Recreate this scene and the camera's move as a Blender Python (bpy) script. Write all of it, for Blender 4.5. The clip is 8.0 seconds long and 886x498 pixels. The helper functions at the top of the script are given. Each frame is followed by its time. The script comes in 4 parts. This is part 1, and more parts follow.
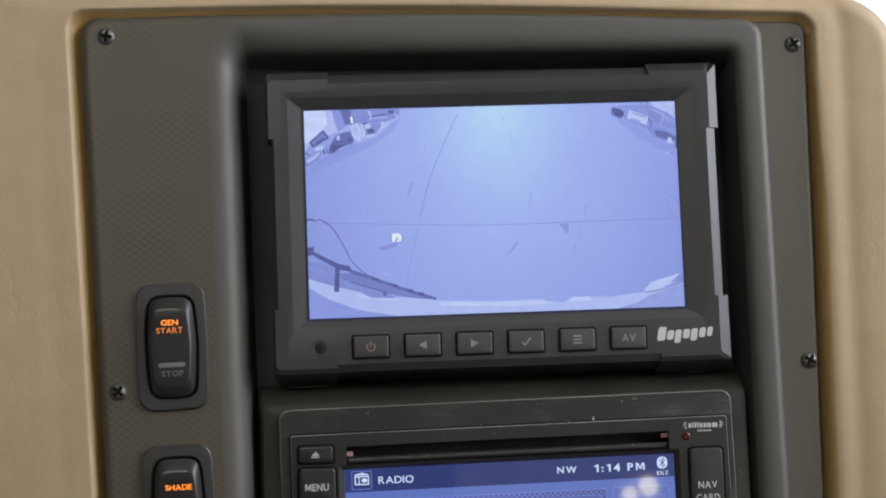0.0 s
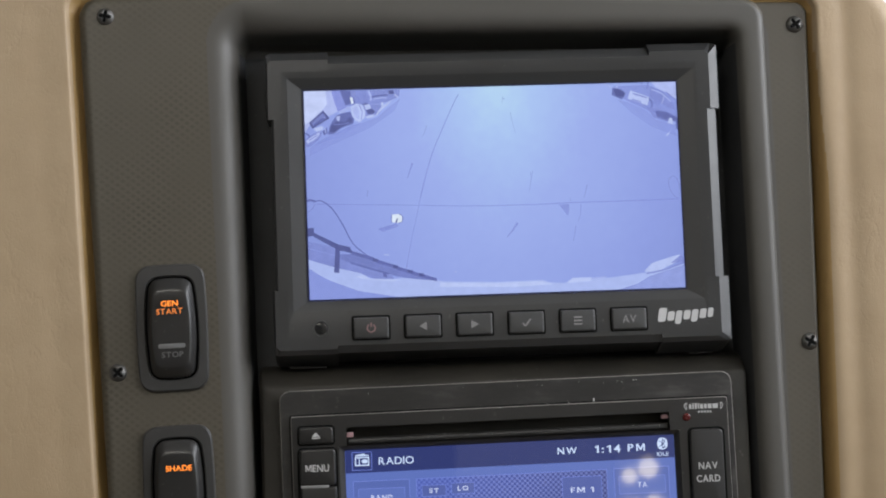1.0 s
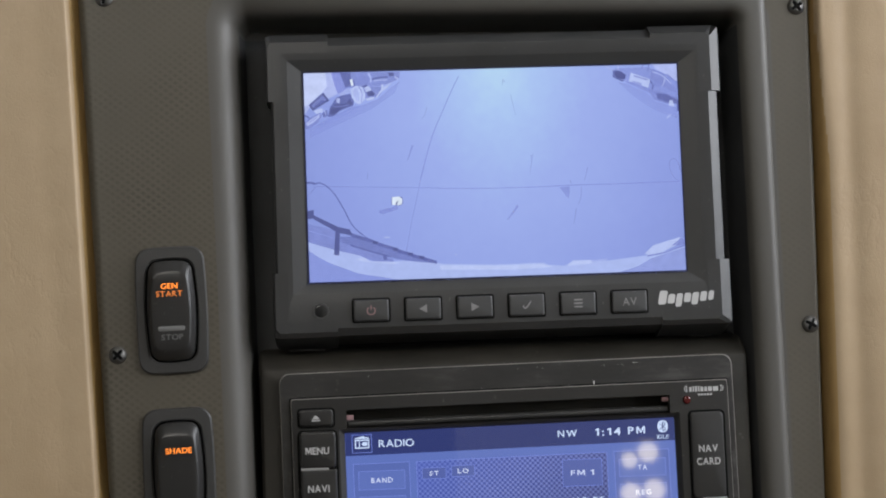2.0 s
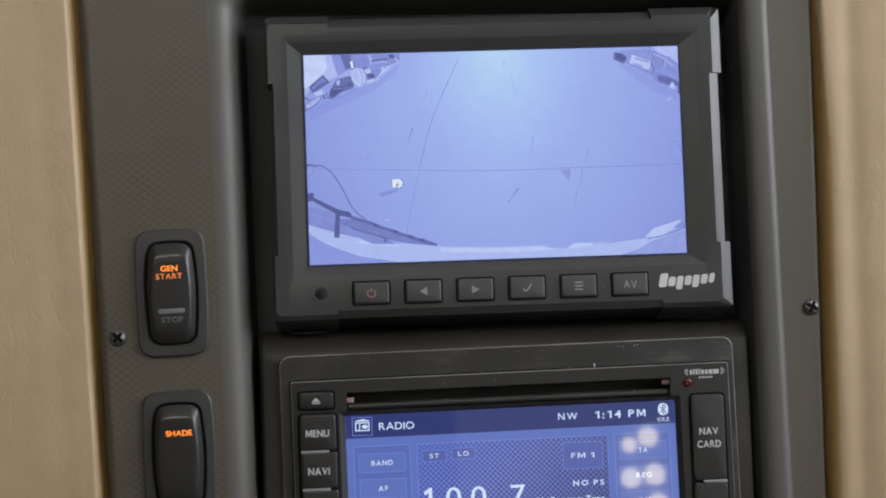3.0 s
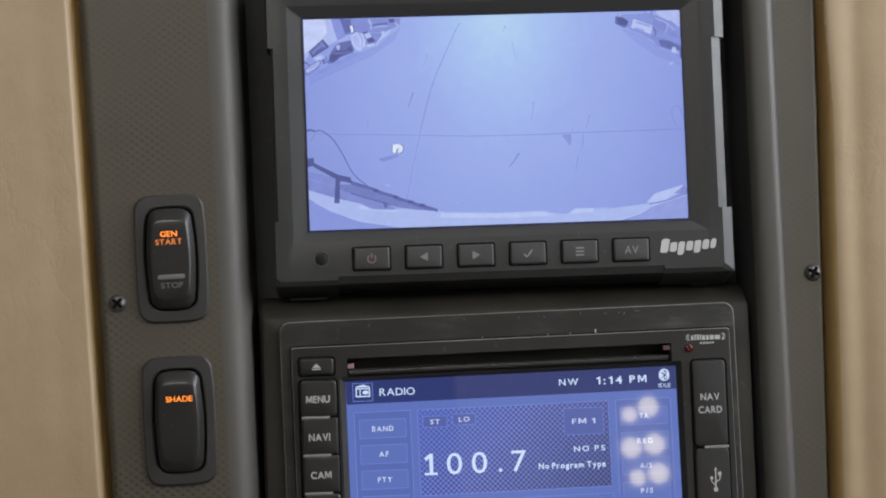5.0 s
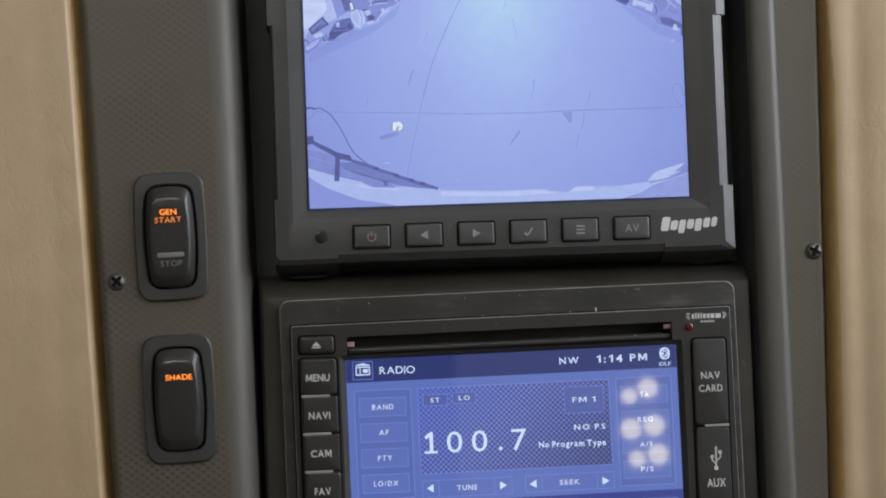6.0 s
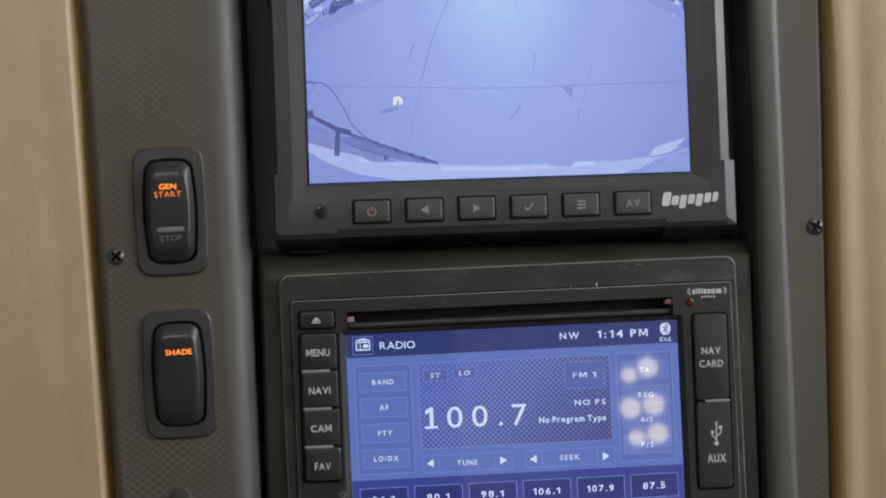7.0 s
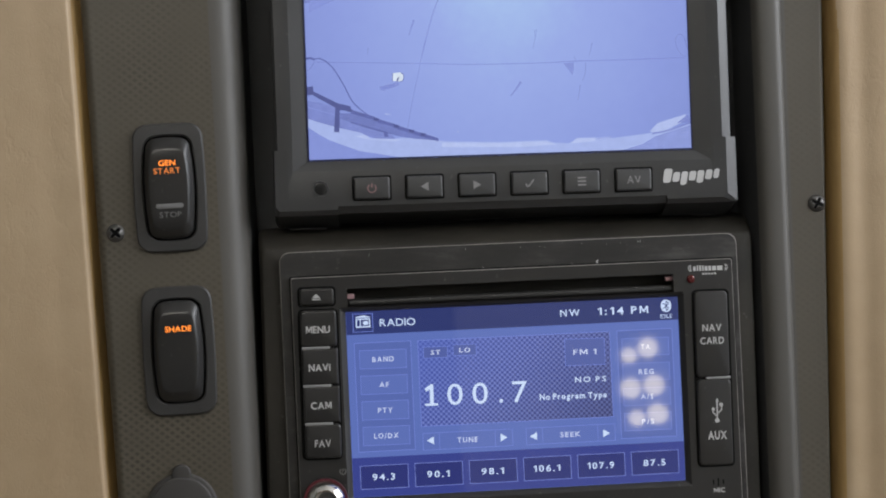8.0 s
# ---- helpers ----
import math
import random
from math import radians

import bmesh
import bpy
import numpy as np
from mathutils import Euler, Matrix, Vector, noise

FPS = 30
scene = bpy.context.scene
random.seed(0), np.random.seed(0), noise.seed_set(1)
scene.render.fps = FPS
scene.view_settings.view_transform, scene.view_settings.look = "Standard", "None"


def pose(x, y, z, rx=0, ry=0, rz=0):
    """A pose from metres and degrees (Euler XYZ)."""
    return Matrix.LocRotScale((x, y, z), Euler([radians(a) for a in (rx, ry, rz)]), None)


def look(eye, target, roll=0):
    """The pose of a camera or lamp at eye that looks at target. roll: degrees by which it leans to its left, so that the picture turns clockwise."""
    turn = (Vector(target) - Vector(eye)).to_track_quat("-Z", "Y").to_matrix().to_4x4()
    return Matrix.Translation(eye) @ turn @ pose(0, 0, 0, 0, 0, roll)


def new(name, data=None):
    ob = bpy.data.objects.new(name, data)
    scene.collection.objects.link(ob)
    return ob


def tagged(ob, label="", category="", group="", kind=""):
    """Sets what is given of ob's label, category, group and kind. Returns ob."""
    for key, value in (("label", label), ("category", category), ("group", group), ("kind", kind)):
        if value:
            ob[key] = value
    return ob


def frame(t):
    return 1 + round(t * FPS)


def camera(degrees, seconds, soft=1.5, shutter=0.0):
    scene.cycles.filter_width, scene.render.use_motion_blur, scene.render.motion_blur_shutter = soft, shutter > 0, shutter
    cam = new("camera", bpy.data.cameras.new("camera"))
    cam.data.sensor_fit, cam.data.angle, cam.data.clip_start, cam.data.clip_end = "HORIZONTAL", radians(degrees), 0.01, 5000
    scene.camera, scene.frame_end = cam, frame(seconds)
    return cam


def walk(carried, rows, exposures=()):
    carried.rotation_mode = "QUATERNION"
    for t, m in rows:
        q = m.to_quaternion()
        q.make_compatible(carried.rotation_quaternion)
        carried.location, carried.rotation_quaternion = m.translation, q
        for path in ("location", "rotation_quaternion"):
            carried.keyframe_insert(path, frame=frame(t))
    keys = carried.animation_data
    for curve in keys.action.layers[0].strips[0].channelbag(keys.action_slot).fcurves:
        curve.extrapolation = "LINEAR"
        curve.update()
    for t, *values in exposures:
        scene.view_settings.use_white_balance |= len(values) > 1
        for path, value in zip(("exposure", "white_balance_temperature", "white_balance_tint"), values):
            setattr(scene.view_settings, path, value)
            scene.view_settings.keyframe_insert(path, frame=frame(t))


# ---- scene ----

# The dash leans back; everything on it is placed in the panel's own frame.
PANEL = pose(0, 0, 0.95, -20)
cam = camera(32.0, 8.0, soft=2.0)
# seconds, place in the panel's frame, pitch, roll, yaw
ROWS = [
    (0.0, -0.05851, -0.62874, -0.07251, 5.144, 2.125, -3.158),
    (0.5, -0.05850, -0.62821, -0.07274, 4.819, 2.121, -3.158),
    (1.0, -0.05851, -0.62753, -0.07304, 4.492, 2.112, -3.153),
    (1.5, -0.05853, -0.62691, -0.07344, 4.198, 2.100, -3.154),
    (3.0, -0.05859, -0.62515, -0.07513, 3.406, 2.074, -3.150),
    (3.5, -0.05863, -0.62456, -0.07595, 3.136, 2.074, -3.143),
    (4.0, -0.05866, -0.62404, -0.07641, 2.910, 2.091, -3.146),
    (4.5, -0.05872, -0.62345, -0.07693, 2.663, 2.108, -3.145),
    (6.0, -0.05894, -0.62100, -0.07933, 1.724, 2.088, -3.161),
    (6.5, -0.05901, -0.62030, -0.08024, 1.391, 2.065, -3.165),
    (7.0, -0.05908, -0.61948, -0.08157, 1.007, 2.040, -3.163),
    (7.5, -0.05911, -0.61855, -0.08265, 0.665, 2.038, -3.163),
    (8.0, -0.05913, -0.61763, -0.08359, 0.336, 2.035, -3.162),
]
walk(cam, [(t, PANEL @ pose(x, y, z, 90 + pitch, roll, yaw)) for t, x, y, z, pitch, roll, yaw in ROWS], [(0.0, 0.81), (3.0, 0.8), (6.0, 0.77), (8.0, 0.73)])

# ---- world and light ----
world = bpy.data.worlds.new("daylight")
scene.world = world
world.use_nodes = True
wn = world.node_tree
sky = wn.nodes.new("ShaderNodeTexSky")
sky.sky_type, sky.sun_disc = "NISHITA", False
sky.sun_elevation, sky.sun_rotation = radians(40), radians(200)
wn.links.new(sky.outputs[0], wn.nodes["Background"].inputs[0])
wn.nodes["Background"].inputs[1].default_value = 0.15
scene.view_settings.exposure = 0.8
GAIN = 2 ** -0.8


def lamp(name, kind, m, energy, colour, angle=0.0, size=0.0, size_y=0.0):
    data = bpy.data.lights.new(name, kind)
    data.energy, data.color = energy, colour
    if kind == "SUN":
        data.angle = angle
    else:
        data.shape, data.size, data.size_y = "RECTANGLE", size, size_y
    ob = new(name, data)
    ob.matrix_world = m
    return ob


lamp("sun", "SUN", look((0, -2, 6), (0.6, 0, 0)), 3.0, (1, 0.95, 0.88), angle=radians(10))
# sky light through the side window of the cab
lamp("side_window_light", "AREA", look((1.06, -0.34, 1.5), (0, 0, 0.95)), 13.2, (0.96, 0.97, 1.0), size=1.0, size_y=0.78)
# added fill light from above and behind, no such source is seen
lamp("added_fill_light", "AREA", look((-0.38, -0.95, 2.02), (-0.05, 0, 0.95)), 4.6, (1.0, 0.95, 0.87), size=0.5, size_y=0.35)

# ---- materials ----


def lin(r, g, b):
    return tuple((c / 255 / 12.92 if c < 10 else ((c / 255 + 0.055) / 1.055) ** 2.4) for c in (r, g, b)) + (1,)


class Nodes:
    """A small writer for node trees."""

    def __init__(self, name):
        self.mat = bpy.data.materials.new(name)
        self.mat.use_nodes = True
        self.tree = self.mat.node_tree
        self.bsdf = self.tree.nodes["Principled BSDF"]
        self.coord = self.tree.nodes.new("ShaderNodeTexCoord").outputs["Object"]

    def add(self, kind, **sets):
        n = self.tree.nodes.new(kind)
        for key, value in sets.items():
            self.put(n.inputs[key], value)
        return n

    def put(self, socket, value):
        if isinstance(value, bpy.types.NodeSocket):
            self.tree.links.new(value, socket)
        else:
            socket.default_value = value

    def set(self, **sets):
        for key, value in sets.items():
            self.put(self.bsdf.inputs[key.replace("_", " ")], value)

    def math(self, op, a, b=0.0, c=0.0):
        n = self.tree.nodes.new("ShaderNodeMath")
        n.operation = op
        for s, v in zip(n.inputs, (a, b, c)):
            self.put(s, v)
        return n.outputs[0]

    def noise(self, scale, detail=4.0, rough=0.55, stretch=None):
        n = self.add("ShaderNodeTexNoise", Scale=scale, Detail=detail, Roughness=rough)
        v = self.coord
        if stretch:
            m = self.add("ShaderNodeMapping")
            self.put(m.inputs["Vector"], self.coord)
            m.inputs["Scale"].default_value = stretch
            v = m.outputs[0]
        self.put(n.inputs["Vector"], v)
        return n.outputs["Fac"]

    def ramp(self, fac, stops):
        n = self.tree.nodes.new("ShaderNodeValToRGB")
        self.put(n.inputs[0], fac)
        els = n.color_ramp.elements
        els[0].position, els[0].color = stops[0]
        els[1].position, els[1].color = stops[-1]
        for pos, col in stops[1:-1]:
            e = els.new(pos)
            e.color = col
        return n.outputs[0]

    def mix(self, fac, a, b):
        n = self.tree.nodes.new("ShaderNodeMix")
        n.data_type = "RGBA"
        self.put(n.inputs[0], fac)
        self.put(n.inputs[6], a)
        self.put(n.inputs[7], b)
        return n.outputs[2]

    def bump(self, height, strength, distance):
        n = self.add("ShaderNodeBump", Strength=strength, Distance=distance)
        self.put(n.inputs["Height"], height)
        self.set(Normal=n.outputs[0])


def grey(v, warm=0.0):
    return (v * (1 + warm), v, v * (1 - warm), 1)


def olive(v, warm):
    """A grey that leans to yellow."""
    return (v * (1 + 0.62 * warm), v, v * (1 - 1.1 * warm), 1)


def plastic(name, colour, rough=0.5, grain=1600.0, strength=0.15, wear=0.25, spec=0.5, dust=0.12):
    """Moulded plastic: fine grain, dust and handling marks."""
    n = Nodes(name)
    big = n.noise(22, 6, 0.6)
    dark = tuple(c * (1 - wear) for c in colour[:3]) + (1,)
    light = tuple(min(1, c * (1 + wear)) for c in colour[:3]) + (1,)
    motes = n.ramp(n.noise(520, 2, 0.5), [(0.70, (0, 0, 0, 1)), (0.78, (1, 1, 1, 1))])
    soiled = n.mix(n.math("MULTIPLY", motes, dust), n.ramp(big, [(0.3, dark), (0.7, light)]), (0.3, 0.28, 0.26, 1))
    n.set(Base_Color=soiled, Roughness=n.math("MULTIPLY_ADD", n.noise(60, 3), 0.2, rough - 0.1))
    n.bsdf.inputs["Specular IOR Level"].default_value = spec
    n.bump(n.noise(grain, 2), strength, 0.0002)
    return n.mat


def glow(name, colour, strength=1.0, gloss=0.35, spec=0.3):
    n = Nodes(name)
    n.set(Base_Color=(0.008, 0.008, 0.012, 1), Roughness=gloss, Emission_Color=colour, Emission_Strength=strength * GAIN)
    n.bsdf.inputs["Specular IOR Level"].default_value = spec
    return n.mat


def shade(name, r, g, b, cover, mottle=0.09):
    """A tone of the rear-view picture, a little mottled and not quite covering."""
    n = Nodes(name)
    c = lin(r, g, b)
    tone = n.ramp(n.noise(330, 4, 0.6), [(0.3, tuple(v * (1 - mottle) for v in c[:3]) + (1,)), (0.7, tuple(v * (1 + mottle) for v in c[:3]) + (1,))])
    n.set(Base_Color=(0.008, 0.008, 0.012, 1), Roughness=0.4, Emission_Color=tone, Emission_Strength=0.95 * GAIN, Alpha=cover)
    n.bsdf.inputs["Specular IOR Level"].default_value = 0.25
    return n.mat


def weave_material(name, press, warm):
    """Dark grey vinyl pressed with a small diagonal weave, or left smooth."""
    n = Nodes(name)
    sep = n.add("ShaderNodeSeparateXYZ")
    n.put(sep.inputs[0], n.coord)
    wob = n.math("MULTIPLY", n.noise(30, 2), 0.0012)
    x, z = n.math("ADD", sep.outputs[0], wob), sep.outputs[2]
    up = n.math("MULTIPLY", z, 2050)
    a = n.math("SINE", n.math("MULTIPLY_ADD", x, 1550, up))
    b = n.math("SINE", n.math("MULTIPLY_ADD", x, -1550, up))
    cell = n.math("MULTIPLY_ADD", n.math("MAXIMUM", a, b), 0.9, n.math("MULTIPLY_ADD", a, 0.12, -0.35))
    patch = n.math("MINIMUM", n.math("MAXIMUM", n.math("MULTIPLY_ADD", n.noise(26, 5, 0.65), 3.4, -1.15), 0.08), 1.1)
    # the weave fades towards the top, to fit the camera's view
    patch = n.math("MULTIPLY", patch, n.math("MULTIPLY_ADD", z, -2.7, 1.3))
    # and on the narrow strip beside the monitor
    patch = n.math("MULTIPLY", patch, n.math("MINIMUM", n.math("MAXIMUM", n.math("MULTIPLY_ADD", sep.outputs[0], -20.0, 2.8), 0.4), 1.0))
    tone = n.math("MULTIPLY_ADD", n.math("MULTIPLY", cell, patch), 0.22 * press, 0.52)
    tone = n.math("ADD", tone, n.math("MULTIPLY_ADD", n.noise(9, 5), 0.3, -0.15))
    n.set(Base_Color=n.ramp(tone, [(0.2, olive(0.026 if press > 0.5 else 0.03, warm + 0.08)), (0.8, olive(0.077 if press > 0.5 else 0.085, warm))]), Roughness=n.math("MULTIPLY_ADD", n.noise(45, 4), 0.2, 0.42))
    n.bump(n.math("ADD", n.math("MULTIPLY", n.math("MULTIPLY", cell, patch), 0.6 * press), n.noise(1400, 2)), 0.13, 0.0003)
    return n.mat


def vinyl_material(name, low, high):
    """Padded vinyl with a leather grain and soft drag wrinkles."""
    n = Nodes(name)
    tone = n.math("ADD", n.math("MULTIPLY", n.noise(6, 5), 0.6), n.math("MULTIPLY", n.noise(70, 4), 0.4))
    n.set(Base_Color=n.ramp(tone, [(0.25, low), (0.75, high)]), Roughness=n.math("MULTIPLY_ADD", n.noise(90, 3), 0.2, 0.40))
    v = n.add("ShaderNodeTexVoronoi", Scale=760.0)
    v.feature = "DISTANCE_TO_EDGE"
    m = n.add("ShaderNodeMapping")
    m.inputs["Scale"].default_value = (1.0, 1.0, 0.45)
    warped = n.add("ShaderNodeTexNoise", Scale=120.0, Detail=2.0)
    n.put(warped.inputs["Vector"], n.coord)
    shift = n.add("ShaderNodeVectorMath")
    shift.operation = "MULTIPLY_ADD"
    n.put(shift.inputs[0], warped.outputs["Color"])
    shift.inputs[1].default_value = (0.006, 0.006, 0.006)
    n.put(shift.inputs[2], n.coord)
    n.put(m.inputs["Vector"], shift.outputs[0])
    n.put(v.inputs["Vector"], m.outputs[0])
    folds = n.noise(60, 4, 0.5, (1.0, 1.0, 0.35))
    h = n.math("ADD", n.math("MULTIPLY", n.math("MINIMUM", v.outputs["Distance"], 0.10), 2.0), n.math("MULTIPLY", folds, 1.4))
    wrinkle = n.math("SUBTRACT", 1.0, n.math("MINIMUM", n.math("MULTIPLY", n.math("ABSOLUTE", n.math("SUBTRACT", n.noise(38, 5, 0.6, (1.5, 1.0, 0.8)), 0.5)), 26), 1.0))
    worn = n.ramp(n.noise(11, 3), [(0.42, (0.1, 0.1, 0.1, 1)), (0.62, (1, 1, 1, 1))])
    n.bump(n.math("SUBTRACT", h, n.math("MULTIPLY", n.math("MULTIPLY", wrinkle, worn), 0.6)), 0.2, 0.0006)
    return n.mat


def dusty_material():
    """Dark radio trim with wiped dust and scuffs."""
    n = Nodes("dusty_black_trim")
    dust = n.noise(60, 7, 0.68, (0.4, 1, 1.6))
    n.set(Base_Color=n.ramp(dust, [(0.42, grey(0.009, 0.08)), (0.54, grey(0.016, 0.08)), (0.70, grey(0.05, 0.06))]), Roughness=n.math("MULTIPLY_ADD", dust, 0.3, 0.35))
    motes = n.ramp(n.noise(420, 2, 0.5), [(0.68, (0, 0, 0, 1)), (0.76, (1, 1, 1, 1))])
    n.set(Base_Color=n.mix(n.math("MULTIPLY", motes, 0.1), n.bsdf.inputs["Base Color"].links[0].from_socket, (0.3, 0.28, 0.26, 1)))
    n.bump(n.noise(1500, 2), 0.12, 0.0002)
    return n.mat


def metal(name, colour, rough):
    n = Nodes(name)
    n.set(Base_Color=n.ramp(n.noise(300, 4), [(0.3, tuple(c * 0.7 for c in colour[:3]) + (1,)), (0.7, colour)]), Metallic=1.0, Roughness=n.math("MULTIPLY_ADD", n.noise(400, 3), 0.25, rough))
    return n.mat


def paint(name, colour, rough=0.6):
    n = Nodes(name)
    n.set(Base_Color=n.ramp(n.noise(3, 5), [(0.3, tuple(c * 0.9 for c in colour[:3]) + (1,)), (0.7, colour)]), Roughness=rough)
    n.bump(n.noise(200, 3), 0.1, 0.001)
    return n.mat


def picture_material():
    """The lit rear-view picture: a pale concrete floor, brightest under a lamp at the far end."""
    n = Nodes("rear_view_picture")
    sep = n.add("ShaderNodeSeparateXYZ")
    n.put(sep.inputs[0], n.coord)
    x, z = sep.outputs[0], sep.outputs[2]
    dx = n.math("MULTIPLY", n.math("SUBTRACT", x, 0.003), 22)
    dz = n.math("MULTIPLY", n.math("SUBTRACT", z, 0.114), 15)
    d = n.math("SQRT", n.math("ADD", n.math("MULTIPLY", dx, dx), n.math("MULTIPLY", dz, dz)))
    d = n.math("ADD", d, n.math("ADD", n.math("MULTIPLY_ADD", n.noise(26, 4), 0.35, -0.17), n.math("MULTIPLY_ADD", n.noise(240, 4, 0.6), 0.3, -0.15)))
    base = n.ramp(n.math("MULTIPLY", d, 0.4), [(0.0, lin(186, 220, 250)), (0.14, lin(174, 202, 250)), (0.35, lin(160, 179, 243)), (0.65, lin(146, 163, 233)), (1.0, lin(128, 144, 212))])
    n.set(Base_Color=(0.008, 0.008, 0.012, 1), Roughness=0.4, Emission_Color=base, Emission_Strength=0.9 * GAIN)
    n.bsdf.inputs["Specular IOR Level"].default_value = 0.25
    return n.mat


def mesh_screen_material():
    """The station window of the radio: navy with a field of darker dots."""
    n = Nodes("station_window_glow")
    sep = n.add("ShaderNodeSeparateXYZ")
    n.put(sep.inputs[0], n.coord)
    x, z = sep.outputs[0], sep.outputs[2]
    a = n.math("SINE", n.math("MULTIPLY", n.math("ADD", x, z), 3000))
    b = n.math("SINE", n.math("MULTIPLY", n.math("SUBTRACT", x, z), 3000))
    dots = n.math("MULTIPLY_ADD", n.math("ADD", a, b), 0.4, 0.55)
    across = n.math("MULTIPLY_ADD", n.math("SUBTRACT", n.math("ADD", x, 0.037), n.math("SUBTRACT", z, 0.073)), 9.0, 0.0)
    ground = n.ramp(across, [(0.0, lin(100, 118, 196)), (0.4, lin(114, 128, 196)), (1.0, lin(92, 99, 148))])
    dark = n.ramp(across, [(0.0, lin(74, 90, 172)), (0.4, lin(58, 70, 144)), (1.0, lin(48, 54, 102))])
    n.set(Base_Color=(0.008, 0.008, 0.012, 1), Roughness=0.03, Emission_Color=n.mix(dots, dark, ground), Emission_Strength=GAIN)
    return n.mat


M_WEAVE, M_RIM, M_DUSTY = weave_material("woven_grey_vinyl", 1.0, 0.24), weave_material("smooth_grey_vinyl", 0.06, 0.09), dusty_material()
M_TAN = vinyl_material("tan_leather_vinyl", (0.312, 0.223, 0.131, 1), (0.402, 0.302, 0.191, 1))
M_FOLD = vinyl_material("golden_bounce_vinyl", (0.27, 0.165, 0.06, 1), (0.35, 0.225, 0.085, 1))
M_MOUNT = plastic("brown_black_plastic", olive(0.018, 0.2), 0.62, 700, 0.25, 0.45, spec=0.3)
M_BLACK = plastic("black_moulded_plastic", grey(0.010, 0.15), 0.55, spec=0.3)
M_CASE = plastic("charcoal_monitor_plastic", grey(0.027, -0.01), 0.38, 1800, 0.2, 0.12)
M_KEY = plastic("charcoal_key_plastic", grey(0.04, -0.01), 0.38, 1800, 0.12, 0.15)
M_GAP = plastic("black_joint", grey(0.006), 0.9, spec=0.1)
M_FACE = plastic("radio_face_plastic", grey(0.0145, 0.05), 0.4, 1500, 0.15, 0.2)
M_RECESS_SHADE = plastic("recess_shade_dark", grey(0.046, -0.03), 0.7, spec=0.2)
M_ROCKER = plastic("black_rocker_plastic", grey(0.018, 0.04), 0.33, 1200, 0.08, 0.2, 0.4)
M_PLATE = plastic("dark_switch_plate", grey(0.027, 0.02), 0.45, 1300, 0.15, 0.15)
# paler edge colour: some wear, and the bevel's catch-light painted in
M_WORN_LIT = plastic("worn_lit_plastic_edge", grey(0.15, 0.06), 0.4, 900, 0.1, 0.5)
M_RUBBER = plastic("grey_rubber", grey(0.030, 0.08), 0.6, 900, 0.2, 0.2)
M_INK = plastic("pale_grey_ink", grey(0.42), 0.5, 900, 0.05, 0.1)
M_DIM = plastic("dim_grey_ink", grey(0.20), 0.5, 900, 0.05, 0.1)
M_FADED = plastic("faded_grey_ink", grey(0.12), 0.5, 900, 0.05, 0.1)
M_RED_INK = plastic("dull_red_ink", (0.25, 0.15, 0.15, 1), 0.5, 900, 0.05, 0.1)
M_PINK = plastic("pale_pink_felt", (0.30, 0.18, 0.19, 1), 0.8, 900, 0.3, 0.2)
M_LED = plastic("dark_red_lens", (0.06, 0.005, 0.005, 1), 0.15, 900, 0.02, 0.1)
M_SENSOR = plastic("smoked_lens", grey(0.015), 0.12, 900, 0.02, 0.1)
M_SCREW = metal("dark_screw_steel", (0.17, 0.166, 0.16, 1), 0.38)
M_CHROME = metal("chrome", (0.75, 0.72, 0.68, 1), 0.06)
M_REDRING = glow("red_ring_glow", (0.5, 0.06, 0.08, 1), 0.14)
M_AMBER = glow("amber_legend_glow", lin(255, 140, 50), 1.9)
M_AMBER_DIM = glow("dim_amber_legend_glow", lin(255, 146, 66), 0.95)
M_CEILING = paint("white_ceiling_lining", (0.78, 0.78, 0.76, 1), 0.7)
M_WALL, M_FLOOR = paint("grey_wall_lining", (0.2, 0.2, 0.19, 1)), paint("brown_floor_covering", (0.27, 0.22, 0.165, 1))
M_PICTURE, M_STATION = picture_material(), mesh_screen_material()
V_BRIGHT = shade("picture_bright", 222, 234, 250, 1.0)
V_WHITE = shade("picture_white", 188, 202, 246, 0.85, 0.05)
V_WALL = shade("picture_wall", 180, 192, 242, 0.85)
V_BRIGHT_WALL = shade("picture_bright_wall", 200, 212, 250, 0.8)
V_TRUSS = shade("picture_truss", 110, 121, 188, 0.85)
V_PALE = shade("picture_pale", 168, 182, 238, 0.8)
V_BUMPER = shade("picture_bumper", 172, 188, 240, 0.95, 0.04)
V_SHADE = shade("picture_bumper_shade", 132, 147, 219, 0.9, 0.03)
V_MID = shade("picture_mid", 126, 138, 206, 0.8)
V_COLUMN = shade("picture_column", 130, 138, 214, 0.6)
V_SOFT = shade("picture_soft", 130, 143, 214, 0.65)
V_FAINT = shade("picture_faint", 130, 143, 216, 0.35)
V_DARK = shade("picture_dark", 94, 103, 168, 0.9)
V_BLACK = shade("picture_black", 80, 87, 146, 0.95)
R_BACK = glow("radio_backdrop_glow", lin(93, 113, 184), 1, 0.033, 0.5)
R_HEAD = glow("radio_header_glow", lin(46, 56, 110), 1, 0.033, 0.5)
R_LOW = glow("radio_preset_band_glow", lin(56, 66, 140), 1, 0.033, 0.5)
R_BOX = glow("radio_box_glow", lin(87, 105, 173), 1, 0.033, 0.5)
R_KEY = glow("radio_key_glow", lin(93, 112, 182), 1, 0.033, 0.5)
R_LINE = glow("radio_line_glow", lin(116, 134, 214), 1, 0.033, 0.5)
R_LABEL = glow("radio_label_glow", lin(204, 214, 246), 1, 0.033, 0.5)
R_TEXT = glow("radio_text_glow", lin(206, 224, 254), 1, 0.033, 0.5)

